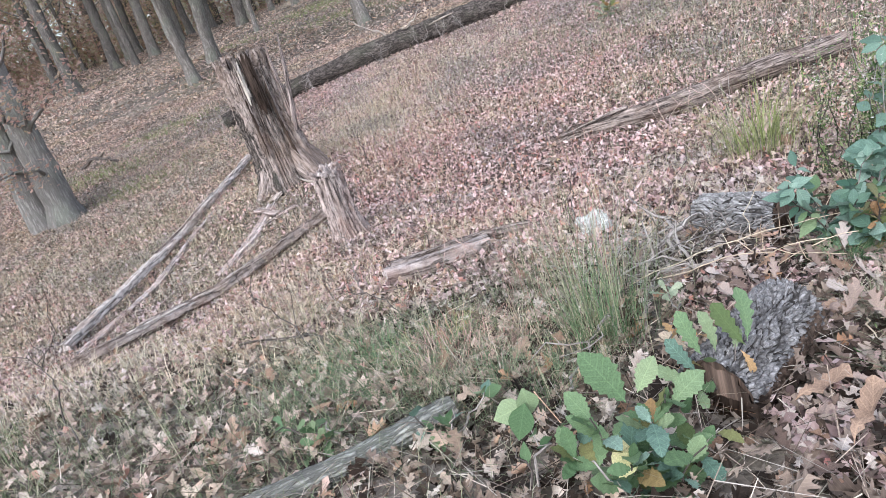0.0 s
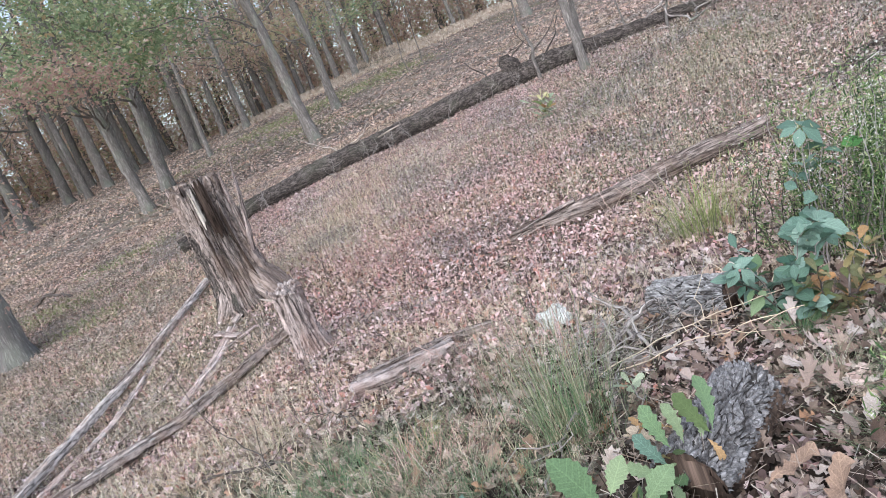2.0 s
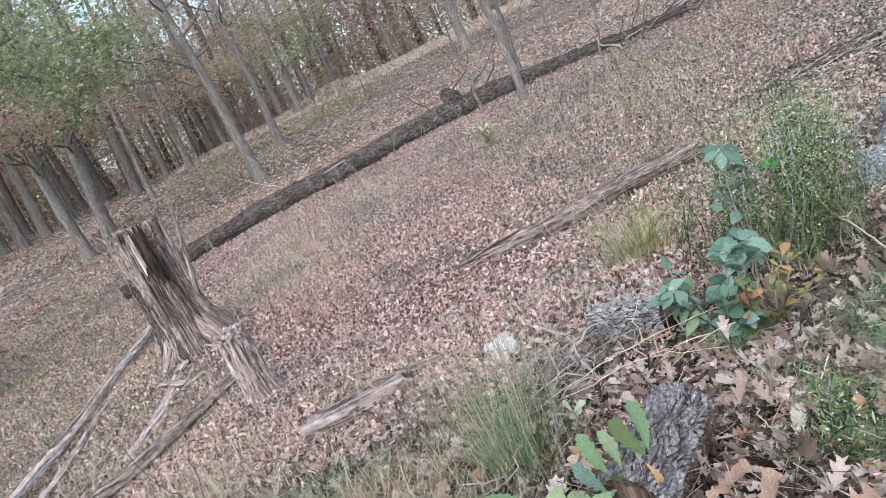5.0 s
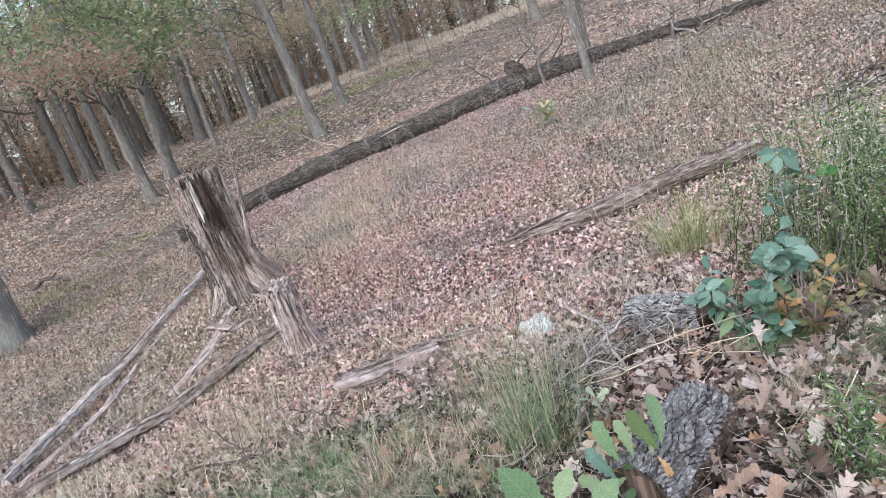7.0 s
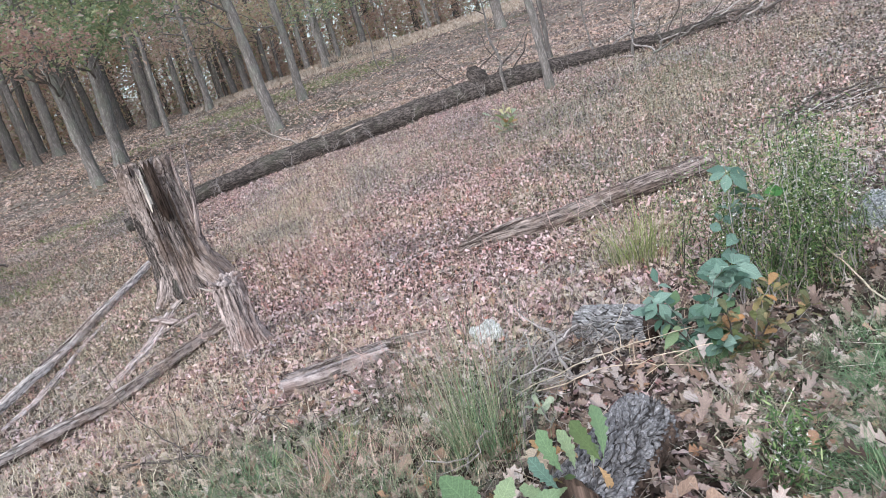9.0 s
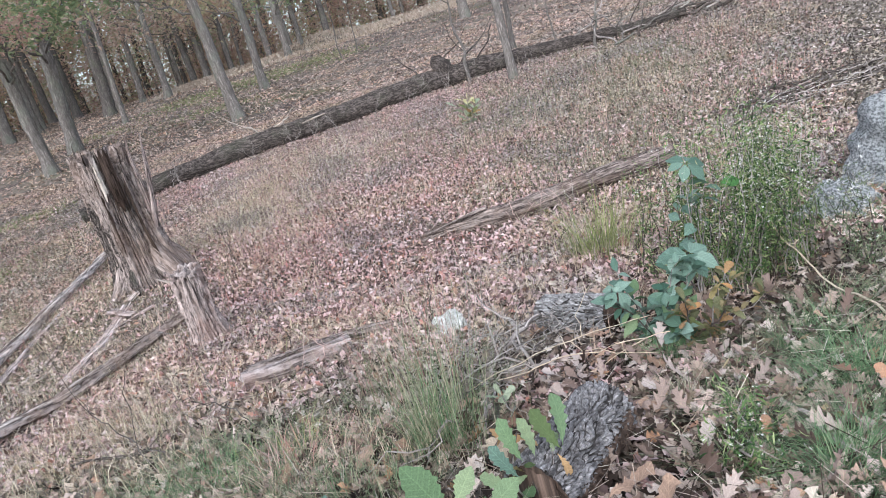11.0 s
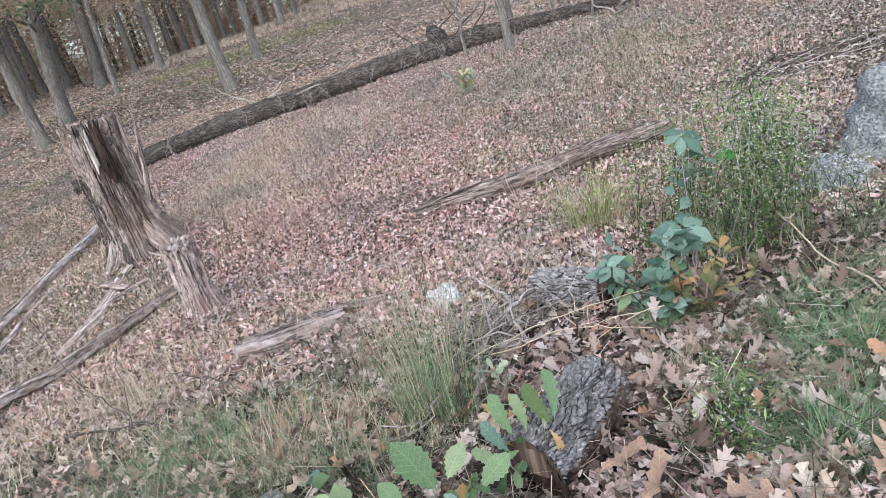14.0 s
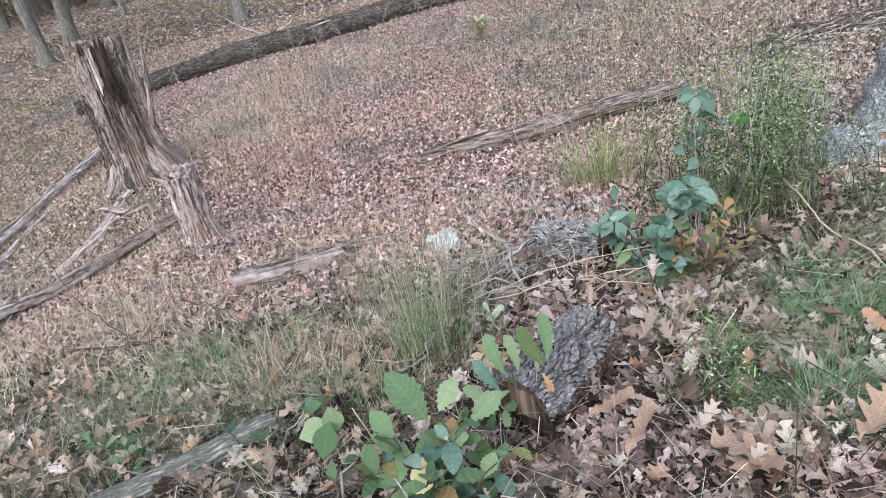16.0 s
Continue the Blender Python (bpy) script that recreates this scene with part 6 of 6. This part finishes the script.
# ---- dead branches and twigs ----
def branch(label, a, b, r0, r1, seed, sway=0.1, mat_=None, twigs=0, arch=0.0, name="dead_branch", group="dead branches"):
    n = 16
    line = wander(a, b, n, sway, seed)
    line[:, 2] += arch * np.sin(np.linspace(0, np.pi, n))
    ob = thing(name, label, "branch", line[0], group)
    rr = np.random.default_rng(seed)
    wood = part("branch_wood", Geo().tube(line - line[0], np.linspace(r0, r1, n), 8, lumps(0.03, r0 * 0.2, seed, 3.0)), mat_ or TWIG, ob)
    for k in range(twigs):
        p = line[int(rr.integers(3, n - 1))] - line[0]
        e = p + rr.normal(0, 0.14, 3) + (0, 0, 0.05)
        part("twig", Geo().tube(wander(p, e, 6, 0.05, seed * 13 + k), np.linspace(r1 * 1.3, 0.0012, 6), 5), mat_ or TWIG, wood)
    return ob


branch("curved bare grey branch arching beside the short log", gp(0.36, 2.9, 0.02), gp(0.7, 3.14, 0.1), 0.014, 0.008, 3, 0.03, TWIG, 4, 0.09)
branch("bare grey branch lying on dead leaves", gp(0.25, 2.66, 0.03), gp(0.55, 2.54, 0.06), 0.012, 0.007, 4, 0.03, TWIG, 3)
branch("bare grey branch bent down to the leaves", gp(0.36, 2.9, 0.03), gp(0.3, 2.66, 0.03), 0.014, 0.01, 16, 0.02, TWIG, 1)
branch("long thin straw-coloured dry stem across the branches", gp(0.12, 2.45, 0.1), gp(0.93, 2.7, 0.14), 0.0035, 0.0018, 5, 0.02, TWIG, 2, 0.05)
branch("long thin straw-coloured dry stem across the branches", gp(0.2, 2.55, 0.03), gp(1.05, 2.5, 0.16), 0.003, 0.0015, 6, 0.02, STRAW, 2, 0.04)
branch("thin dark stick lying on the leaves", gp(0.6, 2.6, 0.02), gp(0.95, 2.52, 0.04), 0.006, 0.003, 7, 0.03, DARKTWIG, 1)
branch("thin straw-coloured dry stem across the branches", gp(0.3, 2.5, 0.05), gp(1.0, 2.3, 0.14), 0.003, 0.0015, 17, 0.02, STRAW, 3)
branch("thin dark stick lying in the grass on the bank", gp(-1.95, 3.22, 0.04), gp(-1.3, 2.98, 0.05), 0.007, 0.004, 18, 0.03, DARKTWIG, 2)
branch("thin crooked dead stick in the grass", gp(-0.12, 1.75, 0.03), gp(0.1, 2.25, 0.08), 0.006, 0.003, 8, 0.06, TWIG, 2)
branch("thin crooked dead stick in the grass", gp(0.14, 2.0, 0.02), gp(0.3, 2.5, 0.05), 0.008, 0.005, 9, 0.07, TWIG, 2)
branch("pale dry stalk leaning over fallen leaves", gp(1.7, 1.98, 0.02), gp(1.93, 3.05, 0.18), 0.005, 0.003, 10, 0.04, STRAW, 2)
branch("thin dry stalk among fallen leaves", gp(0.68, 1.18, 0.02), gp(0.75, 1.75, 0.05), 0.003, 0.002, 11, 0.05, STRAW, 1)
branch("pale weathered stick lying in green grass", gp(1.05, 1.35, 0.03), gp(1.1, 1.75, 0.03), 0.011, 0.006, 12, 0.03, GREYWOOD, 0)
branch("thin bare dark weed stalk leaning in the grass", gp(-2.1, 2.1, 0.0), gp(-2.5, 2.6, 0.42), 0.004, 0.002, 13, 0.06, DARKTWIG, 3)
branch("thin bare dark weed stalk leaning in the grass", gp(-1.3, 2.9, 0.0), gp(-1.75, 3.3, 0.42), 0.004, 0.0015, 14, 0.05, DARKTWIG, 4)
branch("thin bare dark weed stalk leaning in the grass", gp(-0.8, 3.0, 0.0), gp(-1.25, 3.2, 0.3), 0.0035, 0.0015, 15, 0.05, DARKTWIG, 4)
for k in range(85):
    x, y = 0.42 + rng.normal(0, 0.2), 2.92 + rng.normal(0, 0.26)
    branch("thin bare twig in a tangle beside the short log", gp(x, y, 0.01), (x + rng.normal(0, 0.2), y + rng.normal(0, 0.18), height(x, y) + rng.uniform(0.03, 0.2)), 0.0032, 0.0012, 200 + k, 0.03, TWIG if k % 4 else DARKTWIG, 1, group="tangle of twigs")
for k in range(26):
    x, y = 4.95 + rng.normal(0, 0.4), 7.1 + rng.normal(0, 0.16)
    a, l = rng.normal(-0.35, 0.35), rng.uniform(0.3, 0.75)
    branch("thin dark dead branch in a low brush pile", gp(x - l * math.cos(a), y - l * math.sin(a), rng.uniform(0.01, 0.06)), gp(x + l * math.cos(a), y + l * math.sin(a), rng.uniform(0.03, 0.16)), rng.uniform(0.006, 0.014), 0.004, 240 + k, 0.05, (DARKTWIG, DARKTWIG, TWIG)[k % 3], 2, group="brush pile")
rw = np.random.default_rng(91)
for k in range(34):
    y = rw.uniform(3.4, 11)
    x = rw.uniform(-0.45, 0.42) * y
    branch("thin upright dry weed stalk standing in the leaves", gp(x, y, -0.02), gp(x + rw.normal(0, 0.12), y + rw.normal(0, 0.1), rw.uniform(0.2, 0.55)), 0.004, 0.002, 300 + k, 0.05, (DARKTWIG, TWIG, PINKSTRAW)[k % 3], 4, group="dry weed stalks", name="weed_stalk")
for k in range(22):
    x = rw.uniform(-4, 4.5)
    y = 13.55 - 0.25 * max(0, -x - 1.5) + rw.normal(0, 0.12)
    branch("pale dead weed growing against the fallen tree", gp(x, y, -0.02), gp(x + rw.normal(0, 0.2), y, rw.uniform(0.2, 0.45)), 0.007, 0.003, 360 + k, 0.06, TWIG, 4, group="dry weed stalks", name="weed_stalk")
branch("dark curved branch lying on the woodland floor", gp(-9.2, 13.6, 0.03), gp(-8.1, 13.2, 0.03), 0.04, 0.02, 270, 0.1, DARKTWIG, 1, 0.15)
# bare saplings by the fallen trunk
def bare_sapling(at, tall, lean, seed, r0=0.03):
    ob = thing("bare_sapling", "thin bare grey sapling beside the fallen trunk", "sapling", at, "bare saplings")
    line = wander((0, 0, -0.05), (lean * tall, 0, tall), 12, 0.13, seed)
    trunk = part("trunk", Geo().tube(line, np.linspace(r0, 0.008, 12), 8), BARK_GREY, ob)
    rr = np.random.default_rng(seed)
    for k in range(7):
        p = line[int(rr.integers(3, 11))]
        part("twig", Geo().tube(wander(p, p + rr.normal(0, 0.45, 3) + (0, 0, 0.3), 7, 0.08, seed * 3 + k), np.linspace(0.01, 0.002, 7), 6), DARKTWIG, trunk)


bare_sapling(gp(2.18, 13.75), 2.2, -0.05, 5, 0.04)
bare_sapling(gp(4.55, 12.95), 1.8, 0.12, 6, 0.03)
bare_sapling(gp(4.3, 14.5), 2.4, -0.1, 7, 0.02)
bare_sapling(gp(-0.4, 30.0), 3.5, 0.0, 8, 0.03)
bare_sapling(gp(0.3, 31.0), 3.2, 0.05, 9, 0.03)

# ---- large fallen oak leaves near the camera ----
rl = np.random.default_rng(66)
leaf_forms = []
for k in range(14):
    me = leaf_mesh(OAK_FINE if k % 3 else LOBED, 1.0, rl.normal(0.15, 0.4), rl.uniform(0.05, 0.6))
    wave = np.array([v.co[:] for v in me.vertices])
    wave[:, 2] += 0.09 * np.sin(wave[:, 0] * rl.uniform(5, 11) + k) * np.sin(wave[:, 1] * rl.uniform(5, 12) + 1) + 0.3 * rl.normal(0, 1) * wave[:, 0] * wave[:, 1]
    me.vertices.foreach_set("co", wave.ravel())
    me.materials.append(FALLEN if k < 12 else RUSSET)
    leaf_forms.append(me)
BIG_LEAVES = [(0.46, 1.22, 0.16, 40, 12), (0.8, 1.08, 0.18, 150, 13), (0.42, 1.43, 0.15, 10, 12), (0.98, 1.12, 0.15, 20, 13), (0.66, 1.12, 0.13, 330, 12)]
while len(BIG_LEAVES) < 200:
    x, y = rl.uniform(0.2, 1.7), 1.02 + 1.7 * rl.uniform(0, 1) ** 1.2
    if x < 0.95 * y and x > 0.22 * y and not (1.4 < y < 1.92 and 0.2 < x < 0.62):
        BIG_LEAVES.append((x, y, rl.uniform(0.05, 0.1), rl.uniform(0, 360), int(rl.integers(0, 12))))
for x, y, s, a, form in BIG_LEAVES:
    ob = tagged(part("fallen_leaf", leaf_forms[form], None), "dry curled brown oak leaf lying on the ground", "leaf", "large fallen leaves")
    ob.matrix_basis = pose(*gp(x, y, rl.uniform(0.025, 0.055)), rl.normal(0, 16), rl.normal(-4, 14), a) @ Matrix.Diagonal((s, s, s, 1))
